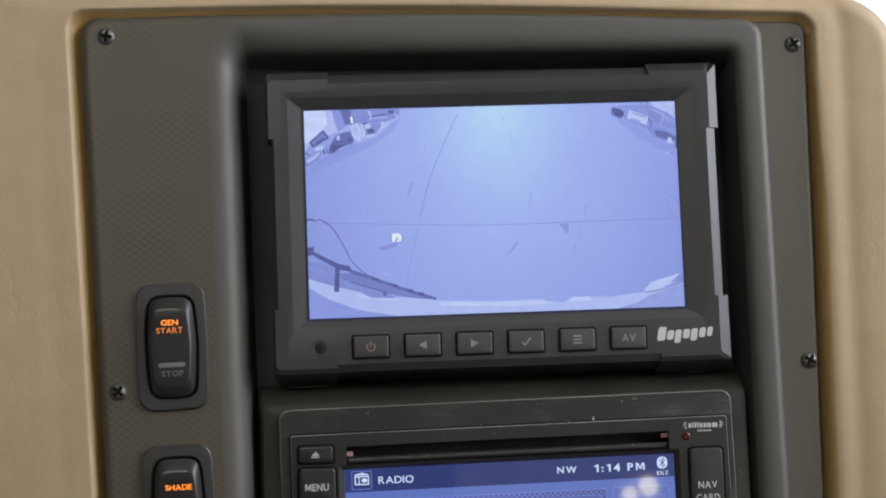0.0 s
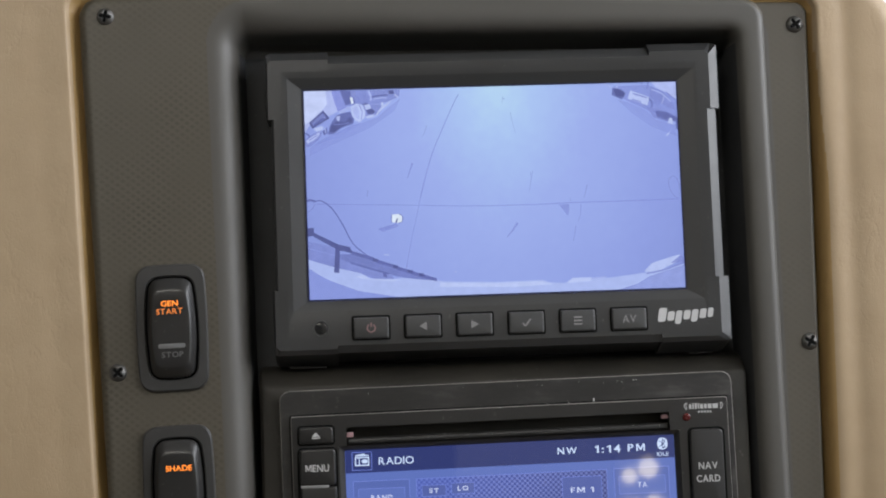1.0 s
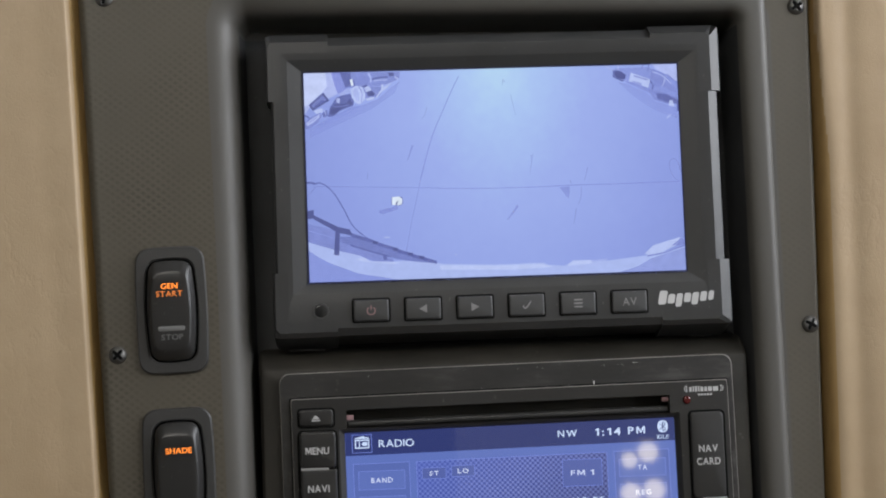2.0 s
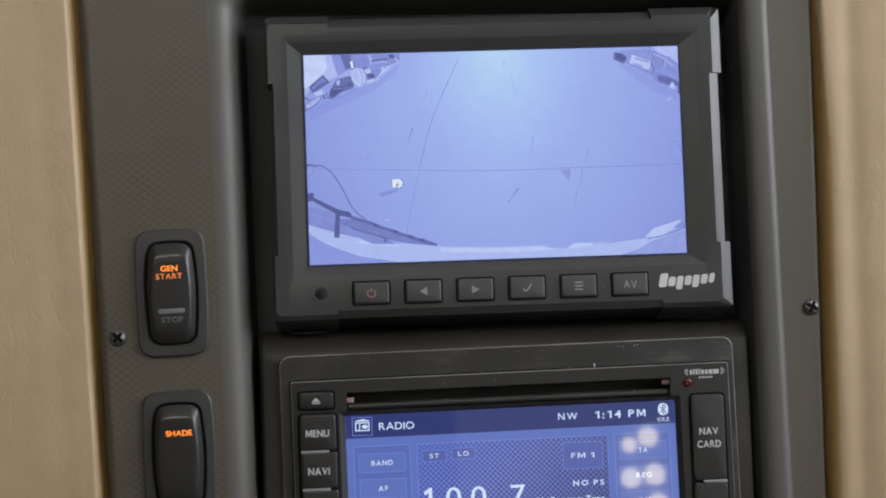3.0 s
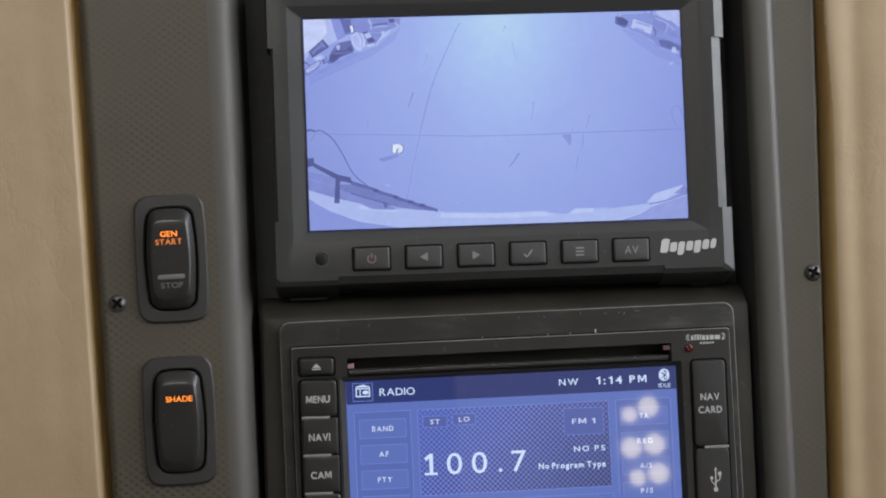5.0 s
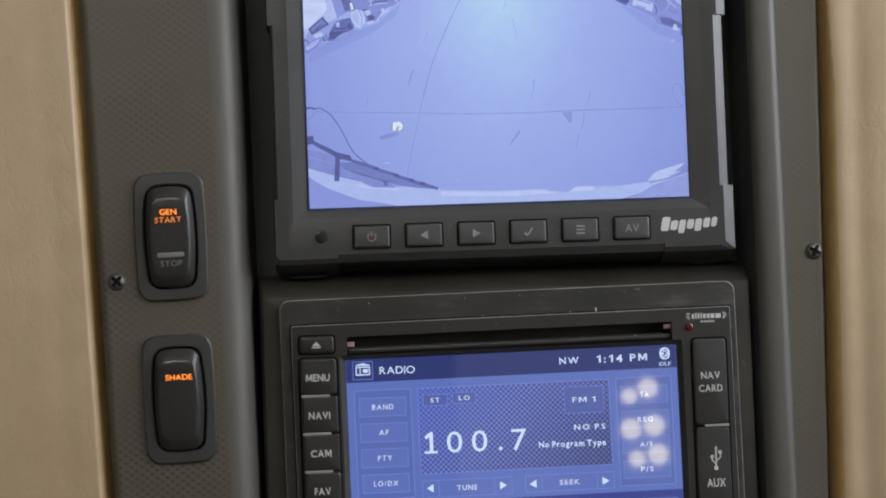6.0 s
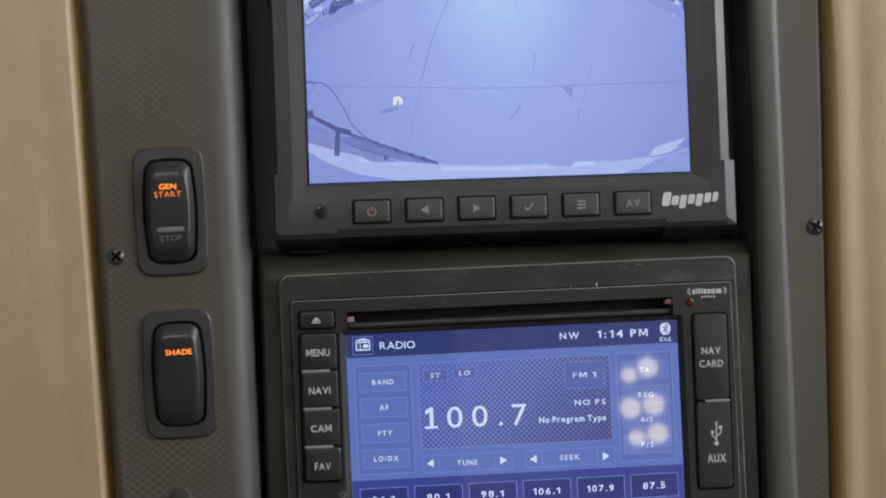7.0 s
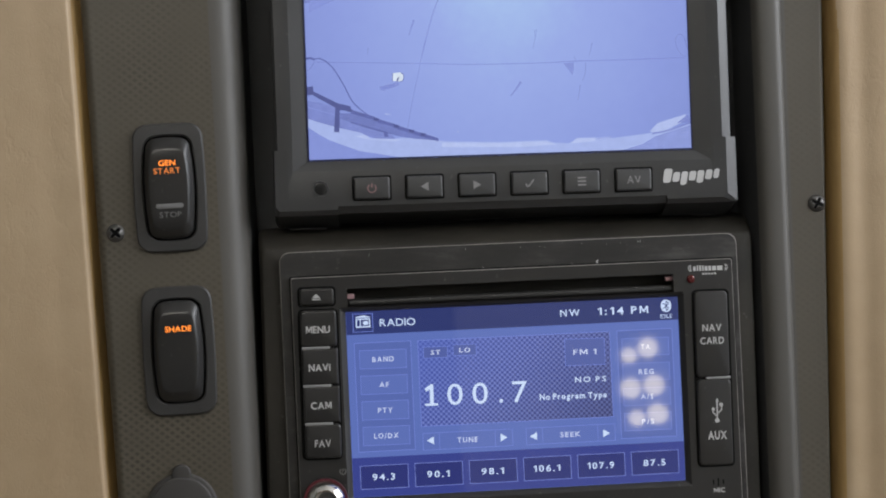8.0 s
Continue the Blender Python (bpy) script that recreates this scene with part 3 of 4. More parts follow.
def guard(sx, sz, x, z, ex, ez):
    """A raised corner guard; x, z is its outer corner, ex and ez the chamfer's run."""
    bm = bmesh.new()
    w, d = 24.6, 24.2
    inx, inz = x - sx * 5.2, z - sz * 4.6
    face = [(x, z), (x, z - sz * d), (inx, z - sz * d), (inx, inz), (x - sx * w, inz), (x - sx * w, z)]
    rear = [(x + sx * ex, z + sz * ez), (x + sx * ex, z - sz * d), (inx, z - sz * d), (inx, inz), (x - sx * w, inz), (x - sx * w, z + sz * ez)]
    cut = 1.6
    face[0:1] = [(x - sx * cut, z), (x, z - sz * cut)]
    rear[0:1] = [(x + sx * (ex - cut), z + sz * ez), (x + sx * ex, z + sz * (ez - cut))]
    side = [(px, pz if abs(pz - z) < 30 and (pz - z) * sz <= 0.01 else z + (pz - z) * 0.3) for px, pz in rear]
    # the sides are cut flat, the top falls away steeply
    brow = [(px, pz, 2.45 if (pz - z) * sz < 0.7 * ez or sz < 0 else -1.5) for px, pz in (side if sz < 0 else rear)]
    loft(bm, [at(rear, -14), at(rear, -11), brow, at(face, 4.03)], True, True)
    return part("corner_guard", bm, M_CASE, monitor, smooth=0)


guard(-1, 1, -91.3, 55.0, 0.7, 4.0)
guard(1, 1, 90.3, 55.0, 3.8, 4.0)
guard(-1, -1, -90.7, -63.0, 0.7, 6.4)
guard(1, -1, 90.3, -63.0, 4.2, 6.4)

screen = part("screen", rect(-77.4, 77.1, -43.4, 43.0, 1.9), M_PICTURE, monitor, "lit blue-white rear-view picture of a concrete floor", smooth=0)
# what the rear-view picture shows, drawn flat on the screen
part("screen_edge", border(-77.4, 77.1, -43.4, 43.0, 0.6, 2.5), glow("screen_edge_navy", lin(22, 25, 60), 0.8), screen, smooth=0)
# the far floor: cracks, joint and smudges
part("floor_crack", stroke([(-13.6, 39.6), (-15.8, 35.7), (-20.0, 27.0), (-24.8, 16.5), (-27.8, 7.7), (-30.8, -2.9)], 0.35, 0.5, 2.004), V_SOFT, screen, smooth=0)
part("floor_crack", stroke([(-30.8, -2.9), (-32.9, -11.7), (-34.7, -18.7), (-37.5, -31.9), (-39.3, -43.2)], 0.5, 0.4, 2.008), V_FAINT, screen, smooth=0)
part("floor_joint", stroke([(-73.3, -3.9), (-37.1, -5.4), (-10.6, -6.6), (16.6, -6.8), (30.8, -6.5), (48.9, -6.5), (61.9, -6.4), (75.5, -6.3)], 0.3, 0.55, 2.012), V_SOFT, screen, smooth=0)
part("smudge", stroke([(-33.4, 11.8), (-34.4, 9.2), (-35.6, 5.7)], 0.9, 0.36, 2.020), V_SOFT, screen, smooth=0)
part("smudge", stroke([(-27.1, 27.1), (-27.9, 24.5), (-29.2, 22.3)], 0.4, 0.16, 2.024), V_FAINT, screen, smooth=0)
part("smudge", stroke([(14.7, 6.5), (15.0, 3.9), (14.0, -1.0)], 0.5, 0.2, 2.028), V_FAINT, screen, smooth=0)
part("smudge", stroke([(15.6, 6.9), (15.3, 4.7), (14.9, 3.0)], 0.4, 0.16, 2.032), V_FAINT, screen, smooth=0)
part("smudge", stroke([(37.9, 0.6), (37.2, -2.1), (36.4, -4.7)], 0.6, 0.24, 2.036), V_FAINT, screen, smooth=0)
part("smudge", stroke([(35.0, -7.3), (34.6, -11.7), (33.4, -14.4)], 0.6, 0.24, 2.040), V_FAINT, screen, smooth=0)
part("smudge", stroke([(7.5, 31.5), (8.3, 27.1), (9.2, 23.1)], 0.3, 0.12, 2.044), V_FAINT, screen, smooth=0)
part("smudge", stroke([(4.7, 38.2), (4.4, 36.9), (4.1, 35.3)], 0.4, 0.16, 2.048), V_FAINT, screen, smooth=0)
part("smudge", stroke([(8.6, -14.1), (6.8, -16.7), (4.2, -19.8)], 1.1, 0.44000000000000006, 2.052), V_SOFT, screen, smooth=0)
part("smudge", stroke([(32.5, -16.1), (31.9, -19.6), (31.2, -22.3)], 0.6, 0.24, 2.056), V_FAINT, screen, smooth=0)
part("smudge", stroke([(30.6, -4.5), (30.9, -5.9), (31.0, -6.8)], 0.4, 0.16, 2.060), V_FAINT, screen, smooth=0)
part("smudge", flat([(25.9, -7.1), (30.1, -7.0), (30.2, -9.4), (29.5, -12.0), (28.2, -10.2)], 2.064), V_SOFT, screen, smooth=0)
part("smudge", stroke([(-40.4, -13.2), (-43.6, -14.5), (-47.8, -15.0)], 1.7, 1.2, 2.068), V_SOFT, screen, smooth=0)
# the far left corner of the floor: wall, bench, chair, bags and boxes
LAYER = [2.072]


def drawn(name, mat, pts, width=0.0):
    """A flat shape of the picture, or a line of that width; each lies over the one before."""
    LAYER[0] += 0.002
    bm = stroke(pts, width, 0.8 * width, LAYER[0]) if width else flat(pts, LAYER[0])
    return part(name, bm, mat, screen, smooth=0)


drawn("wall_shape", V_WALL, [(-77.3, 42.6), (-65.4, 42.6), (-63.2, 33.7), (-66.9, 31.9), (-69.1, 34.0), (-75.0, 28.0), (-77.3, 24.8)])
drawn("wall_shape", V_BRIGHT_WALL, [(-77.3, 42.6), (-68.0, 42.6), (-67.4, 37.0), (-69.5, 34.6), (-75.0, 29.8), (-77.2, 28.5)])
drawn("column_shape", V_COLUMN, [(-65.8, 42.6), (-61.4, 42.6), (-58.4, 36.4), (-63.0, 33.4), (-64.4, 37.3)])
drawn("bench_shape", V_MID, [(-61.8, 42.4), (-37.6, 42.2), (-37.9, 39.4), (-41.2, 37.9), (-45.6, 36.4), (-52.0, 36.6), (-59.0, 36.0)])
drawn("bench_shape", V_DARK, [(-62.0, 42.4), (-57.8, 42.3), (-57.4, 37.0), (-60.0, 36.2)])
drawn("bench_shape", V_SOFT, [(-55.6, 41.9), (-50.8, 41.8), (-49.6, 39.2), (-51.4, 37.2), (-55.2, 37.4)])
drawn("bench_shape", V_PALE, [(-50.5, 41.9), (-49.4, 39.6), (-49.8, 38.0)], 0.9)
drawn("bench_shape", V_DARK, [(-49.2, 39.3), (-46.3, 39.9), (-42.6, 40.1)], 0.8)
drawn("bench_shape", V_PALE, [(-48.4, 38.6), (-45.5, 39.0), (-42.8, 38.9)], 0.6)
drawn("bench_shape", V_BLACK, [(-42.4, 41.9), (-40.2, 41.9), (-40.0, 40.5), (-42.0, 40.4)])
drawn("bench_shape", V_WALL, [(-39.8, 40.3), (-38.3, 38.9)], 0.7)
drawn("clutter_shape", V_MID, [(-52.4, 36.6), (-46.0, 36.2), (-44.0, 36.0), (-46.4, 32.4), (-51.2, 31.0), (-52.6, 32.0)])
drawn("clutter_shape", V_DARK, [(-53.3, 36.6), (-51.2, 37.2), (-50.8, 36.6), (-52.6, 35.8)])
drawn("clutter_shape", V_WHITE, [(-52.4, 36.0), (-50.3, 36.7), (-49.4, 34.9), (-51.5, 34.0)])
drawn("clutter_shape", V_BLACK, [(-51.5, 34.2), (-49.2, 34.6), (-47.9, 33.4), (-48.6, 32.6), (-50.8, 32.3)])
drawn("clutter_shape", V_WHITE, [(-52.0, 31.5), (-48.5, 32.2), (-48.2, 31.2), (-51.2, 30.5)])
drawn("clutter_shape", V_WHITE, [(-48.0, 31.7), (-45.4, 35.1), (-45.3, 37.1), (-44.5, 37.1), (-44.3, 35.9), (-41.0, 38.0), (-42.6, 35.9), (-45.8, 33.6), (-47.4, 31.4)])
drawn("clutter_shape", V_PALE, [(-63.0, 33.7), (-58.7, 35.8), (-57.6, 34.4), (-61.9, 32.8)])
drawn("bag_shape", V_DARK, [(-67.4, 24.4), (-66.6, 28.0), (-63.8, 32.2), (-61.0, 33.1), (-58.0, 33.6), (-56.6, 30.8), (-57.0, 28.7), (-62.1, 26.9), (-65.2, 24.5)])
drawn("bag_shape", V_BLACK, [(-66.8, 25.4), (-66.0, 28.0), (-63.9, 29.6), (-60.2, 29.4), (-58.2, 31.6), (-57.2, 29.4), (-62.0, 27.4), (-65.0, 25.2)])
drawn("bag_shape", V_WALL, [(-63.8, 31.8), (-62.3, 31.9), (-62.6, 29.8), (-63.7, 30.1)])
drawn("bag_shape", V_MID, [(-64.9, 28.4), (-61.0, 28.6), (-58.6, 29.2)], 0.5)
drawn("chair_shape", V_WHITE, [(-58.0, 35.5), (-55.6, 36.9), (-53.0, 36.2), (-51.9, 33.4), (-52.1, 31.1), (-54.4, 29.1), (-56.2, 29.9), (-57.5, 32.0)])
drawn("chair_shape", V_PALE, [(-56.9, 35.1), (-55.4, 36.0), (-54.3, 33.4), (-54.6, 30.4), (-56.0, 31.0), (-56.9, 32.8)])
drawn("chair_shape", V_SOFT, [(-54.5, 36.4), (-53.3, 33.5), (-53.7, 29.9)], 0.45)
drawn("chair_shape", V_BRIGHT, [(-57.6, 39.5), (-57.3, 38.1), (-57.1, 36.9)], 1.1)
drawn("chair_shape", V_DARK, [(-56.6, 39.3), (-56.4, 38.1), (-56.1, 36.8)], 0.5)
drawn("board_shape", V_BLACK, [(-75.0, 29.4), (-69.1, 34.4), (-66.6, 31.1), (-73.6, 27.0)])
drawn("board_shape", V_MID, [(-74.0, 29.3), (-69.4, 33.3), (-67.8, 31.3), (-73.1, 28.0)])
drawn("board_shape", V_DARK, [(-73.0, 28.6), (-69.6, 31.4), (-68.4, 31.0), (-72.8, 28.0)])
drawn("box_shape", V_WHITE, [(-73.2, 27.0), (-69.7, 28.1), (-69.4, 26.4), (-72.1, 25.6)])
drawn("box_shape", V_DARK, [(-69.8, 25.8), (-67.8, 27.3), (-67.4, 24.9), (-69.1, 24.2)])
drawn("box_shape", V_PALE, [(-69.6, 27.6), (-68.6, 26.6), (-68.2, 25.0)], 0.5)
drawn("box_shape", V_MID, [(-77.2, 22.0), (-74.4, 24.4), (-70.5, 26.2), (-69.8, 25.0), (-71.4, 22.2), (-74.9, 19.6), (-77.2, 19.6)])
drawn("box_shape", V_WALL, [(-76.4, 22.0), (-74.2, 23.6), (-70.8, 25.5), (-70.9, 24.2), (-73.0, 22.4), (-75.8, 20.8)])
drawn("box_shape", V_SOFT, [(-75.2, 22.2), (-73.2, 23.4), (-71.6, 24.4)], 0.5)
drawn("box_shape", V_DARK, [(-77.1, 25.2), (-75.6, 24.6), (-74.9, 23.6)], 0.6)
drawn("floor_shade", V_FAINT, [(-75.0, 19.3), (-71.0, 21.8), (-66.8, 24.0), (-57.4, 28.3), (-54.0, 28.6), (-47.0, 31.0), (-42.0, 35.4), (-37.6, 38.4), (-40.0, 33.4), (-50.0, 26.8), (-66.0, 20.0), (-75.0, 15.8)])
drawn("floor_shade", V_FAINT, [(-73.0, 20.4), (-66.8, 23.6), (-57.4, 28.3), (-54.0, 28.4), (-60.0, 25.0), (-70.0, 20.6)])
# the far right corner of the floor
drawn("clutter_shape", V_SOFT, [(50.8, 41.2), (64.8, 41.4), (76.7, 36.5), (76.2, 26.1), (73.5, 26.7), (64.4, 30.8), (55.2, 35.3)])
drawn("clutter_shape", V_WALL, [(66.0, 43.1), (77.0, 43.0), (76.7, 35.1), (72.4, 38.0), (68.0, 40.4)])
drawn("clutter_shape", V_MID, [(66.3, 40.5), (71.3, 38.2), (75.4, 33.4), (76.5, 30.1), (70.7, 33.2), (65.4, 36.6)])
drawn("clutter_shape", V_DARK, [(50.1, 40.7), (53.8, 39.8), (55.5, 38.2), (54.0, 35.5), (49.8, 37.6)])
drawn("clutter_shape", V_MID, [(64.0, 32.3), (70.6, 30.8), (76.4, 28.4), (76.0, 25.7), (72.0, 25.9), (66.6, 27.8)])
drawn("clutter_shape", V_DARK, [(67.5, 30.5), (72.1, 29.9), (75.9, 27.8), (75.5, 26.0), (72.0, 26.5), (68.1, 28.0)])
drawn("clutter_shape", V_WHITE, [(57.5, 39.3), (65.5, 36.2), (64.4, 32.8), (56.4, 35.8)])
drawn("clutter_shape", V_MID, [(58.6, 38.0), (61.5, 37.0), (64.4, 36.0)], 0.7)
drawn("clutter_shape", V_SOFT, [(57.9, 36.0), (62.0, 34.7), (61.5, 33.3), (58.4, 34.3)])
drawn("clutter_shape", V_PALE, [(46.5, 42.7), (48.3, 41.5), (50.1, 40.3)], 0.7)
drawn("clutter_shape", V_PALE, [(52.5, 43.0), (52.3, 41.8), (52.1, 40.5)], 0.9)
drawn("clutter_shape", V_MID, [(62.7, 42.7), (62.3, 41.7), (61.9, 40.6)], 0.6)
drawn("clutter_shape", V_MID, [(65.3, 42.8), (64.9, 41.4), (64.5, 39.6)], 0.7)
drawn("clutter_shape", V_WALL, [(71.5, 37.4), (71.2, 35.1), (70.4, 33.4)], 0.4)
drawn("clutter_shape", V_MID, [(72.4, 38.3), (74.3, 36.5), (76.2, 35.1)], 0.6)
drawn("clutter_shape", V_WHITE, [(73.1, 27.4), (74.3, 27.4), (75.0, 24.6), (72.5, 25.1)])
drawn("clutter_shape", V_DARK, [(75.9, 27.6), (76.3, 25.7), (76.3, 22.6)], 1.0)
drawn("cable_shape", V_SOFT, [(76.4, -2.4), (75.2, 1.9), (73.3, 3.2), (71.7, 1.2), (72.2, -2.3), (73.9, -5.1), (75.6, -5.9)], 0.4)
drawn("clutter_shape", V_BLACK, [(50.4, 39.6), (52.4, 40.2), (55.4, 38.4), (54.9, 36.6), (51.6, 37.2)])
drawn("clutter_shape", V_MID, [(57.2, 35.2), (60.6, 33.9), (64.0, 32.4)], 0.5)
drawn("clutter_shape", V_PALE, [(66.4, 39.4), (70.6, 37.6), (74.2, 34.2)], 0.6)
drawn("clutter_shape", V_DARK, [(65.2, 36.0), (66.4, 33.6), (66.0, 31.9)], 0.6)
drawn("clutter_shape", V_SOFT, [(67.4, 36.4), (70.0, 35.0), (69.2, 32.6), (66.8, 33.8)])
drawn("floor_shade", V_FAINT, [(52.0, 35.6), (56.4, 34.4), (63.8, 30.8), (67.2, 27.0), (75.8, 24.4), (75.8, 19.8), (66.0, 23.8), (58.0, 29.6)])
drawn("clutter_shape", V_WHITE, [(71.6, 20.0), (73.2, 21.4)], 0.5)
# the bumper along the near edge
drawn("floor_shade", V_MID, [(-77.3, -21.8), (-66.8, -25.1), (-56.7, -29.6), (-43.2, -34.1), (-42.5, -35.7), (-50.0, -35.2), (-55.3, -33.1), (-66.6, -30.2), (-77.3, -26.9)])
drawn("bumper_shape", V_BUMPER, [(-77.3, -26.3), (-71.8, -28.2), (-64.3, -30.5), (-56.0, -32.6), (-52.3, -34.9), (-43.2, -35.4), (-39.4, -35.1), (-27.3, -36.3), (-22.8, -36.9), (-22.9, -43.2), (-77.3, -43.2)])
drawn("bumper_shape", V_BUMPER, [(-23.9, -37.0), (-0.8, -38.0), (18.1, -37.8), (20.3, -38.8), (26.9, -39.4), (30.0, -38.1), (45.4, -37.8), (60.9, -36.2), (77.0, -33.1), (76.8, -43.2), (-24.2, -43.2)])
drawn("bumper_edge", V_WHITE, [(-23.9, -37.5), (-0.9, -38.4), (17.7, -38.3), (22.2, -39.7), (6.8, -40.3), (-24.0, -39.3)])
drawn("bumper_edge", V_WHITE, [(27.6, -39.4), (30.4, -37.3), (38.2, -37.4), (37.7, -38.9)])
drawn("bumper_edge", V_PALE, [(37.7, -37.6), (44.3, -37.1), (43.9, -37.7), (38.1, -38.7)])
drawn("bumper_edge", V_WHITE, [(59.8, -35.7), (63.3, -32.3), (75.0, -29.1), (73.5, -32.3), (67.1, -35.1), (61.8, -36.2)])
drawn("bumper_edge", V_MID, [(71.0, -32.6), (75.2, -29.4), (76.8, -30.8), (76.4, -32.4)])
drawn("bumper_edge", V_MID, [(60.9, -36.5), (68.6, -35.2), (76.9, -32.5)], 0.7)
drawn("bumper_edge", V_SOFT, [(62.0, -37.7), (76.9, -33.3), (76.9, -43.2), (47.5, -43.2), (56.9, -40.6)])
drawn("bumper_edge", V_WHITE, [(-58.4, -33.9), (-54.5, -33.4), (-51.7, -35.2), (-40.2, -35.8), (-42.5, -36.4), (-54.6, -35.1)])
drawn("bumper_shade", V_SHADE, [(-77.3, -29.6), (-72.7, -32.8), (-68.3, -35.3), (-57.0, -39.8), (-41.9, -42.6), (-37.5, -43.2), (-77.3, -43.2)])
# cable, paper and the stepped rack over the bumper
drawn("cable_shape", V_DARK, [(-77.1, -2.5), (-75.2, -2.3), (-73.6, -2.8)], 1.0)
drawn("cable_shape", V_DARK, [(-74.1, -3.1), (-71.0, -2.7), (-66.6, -6.1), (-62.6, -12.7), (-58.7, -20.4), (-53.2, -25.5), (-50.7, -26.8)], 0.5)
drawn("cable_shape", V_SOFT, [(-73.6, -4.0), (-74.9, -5.9), (-76.6, -7.3)], 0.4)
drawn("smudge", V_SOFT, [(-48.3, -15.0), (-45.6, -13.9), (-41.4, -13.1), (-42.6, -14.7), (-46.4, -16.2)])
drawn("paper_shape", V_BRIGHT, [(-42.6, -9.2), (-39.6, -9.0), (-38.3, -10.2), (-38.7, -12.3), (-40.3, -12.6), (-42.6, -12.3)])
drawn("paper_shape", V_BLACK, [(-40.9, -12.5), (-40.7, -11.5), (-40.2, -11.0)], 0.6)
drawn("paper_shape", V_DARK, [(-42.8, -12.3), (-42.7, -10.6), (-42.6, -9.2)], 0.3)
drawn("paper_shape", V_DARK, [(-39.4, -9.0), (-38.2, -10.2), (-38.6, -12.2), (-40.2, -12.8)], 0.3)
drawn("rack_shape", V_MID, [(-77.3, -19.0), (-66.7, -21.6), (-64.5, -23.8), (-66.4, -25.1), (-77.2, -21.5)])
drawn("rack_shape", V_TRUSS, [(-64.1, -24.6), (-57.6, -24.8), (-47.8, -28.0), (-40.3, -30.9), (-27.1, -35.2), (-26.7, -36.5), (-34.3, -35.7), (-41.9, -34.3), (-48.7, -32.0), (-56.6, -29.4), (-64.2, -26.7)])
drawn("rack_shape", V_DARK, [(-59.9, -28.2), (-56.6, -29.4), (-48.7, -32.0), (-44.2, -33.4)], 0.6)
drawn("rack_shape", V_BLACK, [(-77.2, -13.8), (-74.4, -13.5), (-74.3, -16.8), (-77.2, -17.2)])
drawn("rack_shape", V_BLACK, [(-74.5, -15.5), (-64.8, -20.6), (-59.8, -21.9), (-59.7, -24.0), (-64.4, -23.2), (-68.9, -20.5), (-74.5, -17.2)])
for x, z in ((-59.8, -23.2), (-49.3, -27.2), (-41.3, -30.2), (-35.4, -32.3), (-30.8, -33.8)):
    run = 0.22 * (-15.0 - x) * 0.62 + 3.4
    drawn("rack_shape", V_DARK, [(x, z), (x + run, z - 0.34 * run), (x + run, z - 0.34 * run - 1.3), (x, z - 1.5)])
    drawn("rack_shape", V_BLACK, [(x - 1.6, z + 0.5), (x + 0.5, z + 0.2), (x + 0.4, z - 1.0), (x - 1.4, z - 0.8)])
drawn("rack_shape", V_BLACK, [(-65.8, -21.3), (-64.0, -21.4), (-64.6, -32.2), (-66.7, -32.0)])
drawn("rack_shape", V_DARK, [(-47.2, -32.2), (-45.7, -32.5), (-45.2, -34.6), (-46.7, -34.5)])
drawn("speck", V_WHITE, [(-17.7, -33.1), (-17.1, -33.1), (-17.1, -33.6), (-17.7, -33.6)])
drawn("smudge", V_FAINT, [(-52.0, 1.0), (-52.3, -1.6)], 0.4)
drawn("smudge", V_WHITE, [(-46.2, -25.4), (-44.0, -25.6)], 0.4)
drawn("smudge", V_SOFT, [(4.9, 37.4), (5.2, 37.4), (5.2, 36.8), (4.9, 36.8)])

KEY_Z = -54.9
for k, icon in enumerate(("power", "back", "forward", "tick", "menu", "source")):
    x = -52.5 + 20.95 * k
    key = part("key", block(x - 7.1, x + 7.1, KEY_Z - 4.3, KEY_Z + 4.3, 3.6, 5.2, 0.7, 0.7), M_KEY, monitor, "charcoal key with a grey symbol")
    part("key_joint", block(x - 7.8, x + 7.8, KEY_Z - 5.0, KEY_Z + 5.0, 3.8, 4.06, 1.0, 0), M_GAP, monitor, smooth=0)
    h = 5.26
    if icon == "power":
        ring = [(x + 1.6 * math.sin(a), KEY_Z - 0.1 + 1.6 * math.cos(a)) for a in [0.6 + i * (2 * math.pi - 1.2) / 10 for i in range(11)]]
        part("symbol", stroke([(x, KEY_Z + 2.1), (x, KEY_Z + 0.2)], 0.5, 0.5, h, stroke(ring, 0.5, 0.5, h)), M_RED_INK, key, smooth=0)
    elif icon == "tick":
        part("symbol", stroke([(x - 1.6, KEY_Z - 0.2), (x - 0.5, KEY_Z - 1.3), (x + 1.7, KEY_Z + 1.4)], 0.6, 0.6, h), M_DIM, key, smooth=0)
    elif icon == "menu":
        bm = bmesh.new()
        for dz in (-1.4, 0, 1.4):
            rect(x - 1.7, x + 1.7, KEY_Z + dz - 0.3, KEY_Z + dz + 0.3, h, bm)
        part("symbol", bm, M_DIM, key, smooth=0)
    elif icon == "source":
        words("AV", x, KEY_Z, h, 3.2, M_DIM, key, 5.6, 0.0, "symbol")
    else:
        s = -1 if icon == "back" else 1
        part("symbol", flat([(x + s * 1.6, KEY_Z), (x - s * 1.5, KEY_Z + 1.7), (x - s * 1.5, KEY_Z - 1.7)], h), M_DIM, key, smooth=0)
part("latch", block(-86, -71, -70.2, -69.6, -9, -6.5, 0.2, 0.1), M_BLACK, monitor, "thin dark latch under the case")
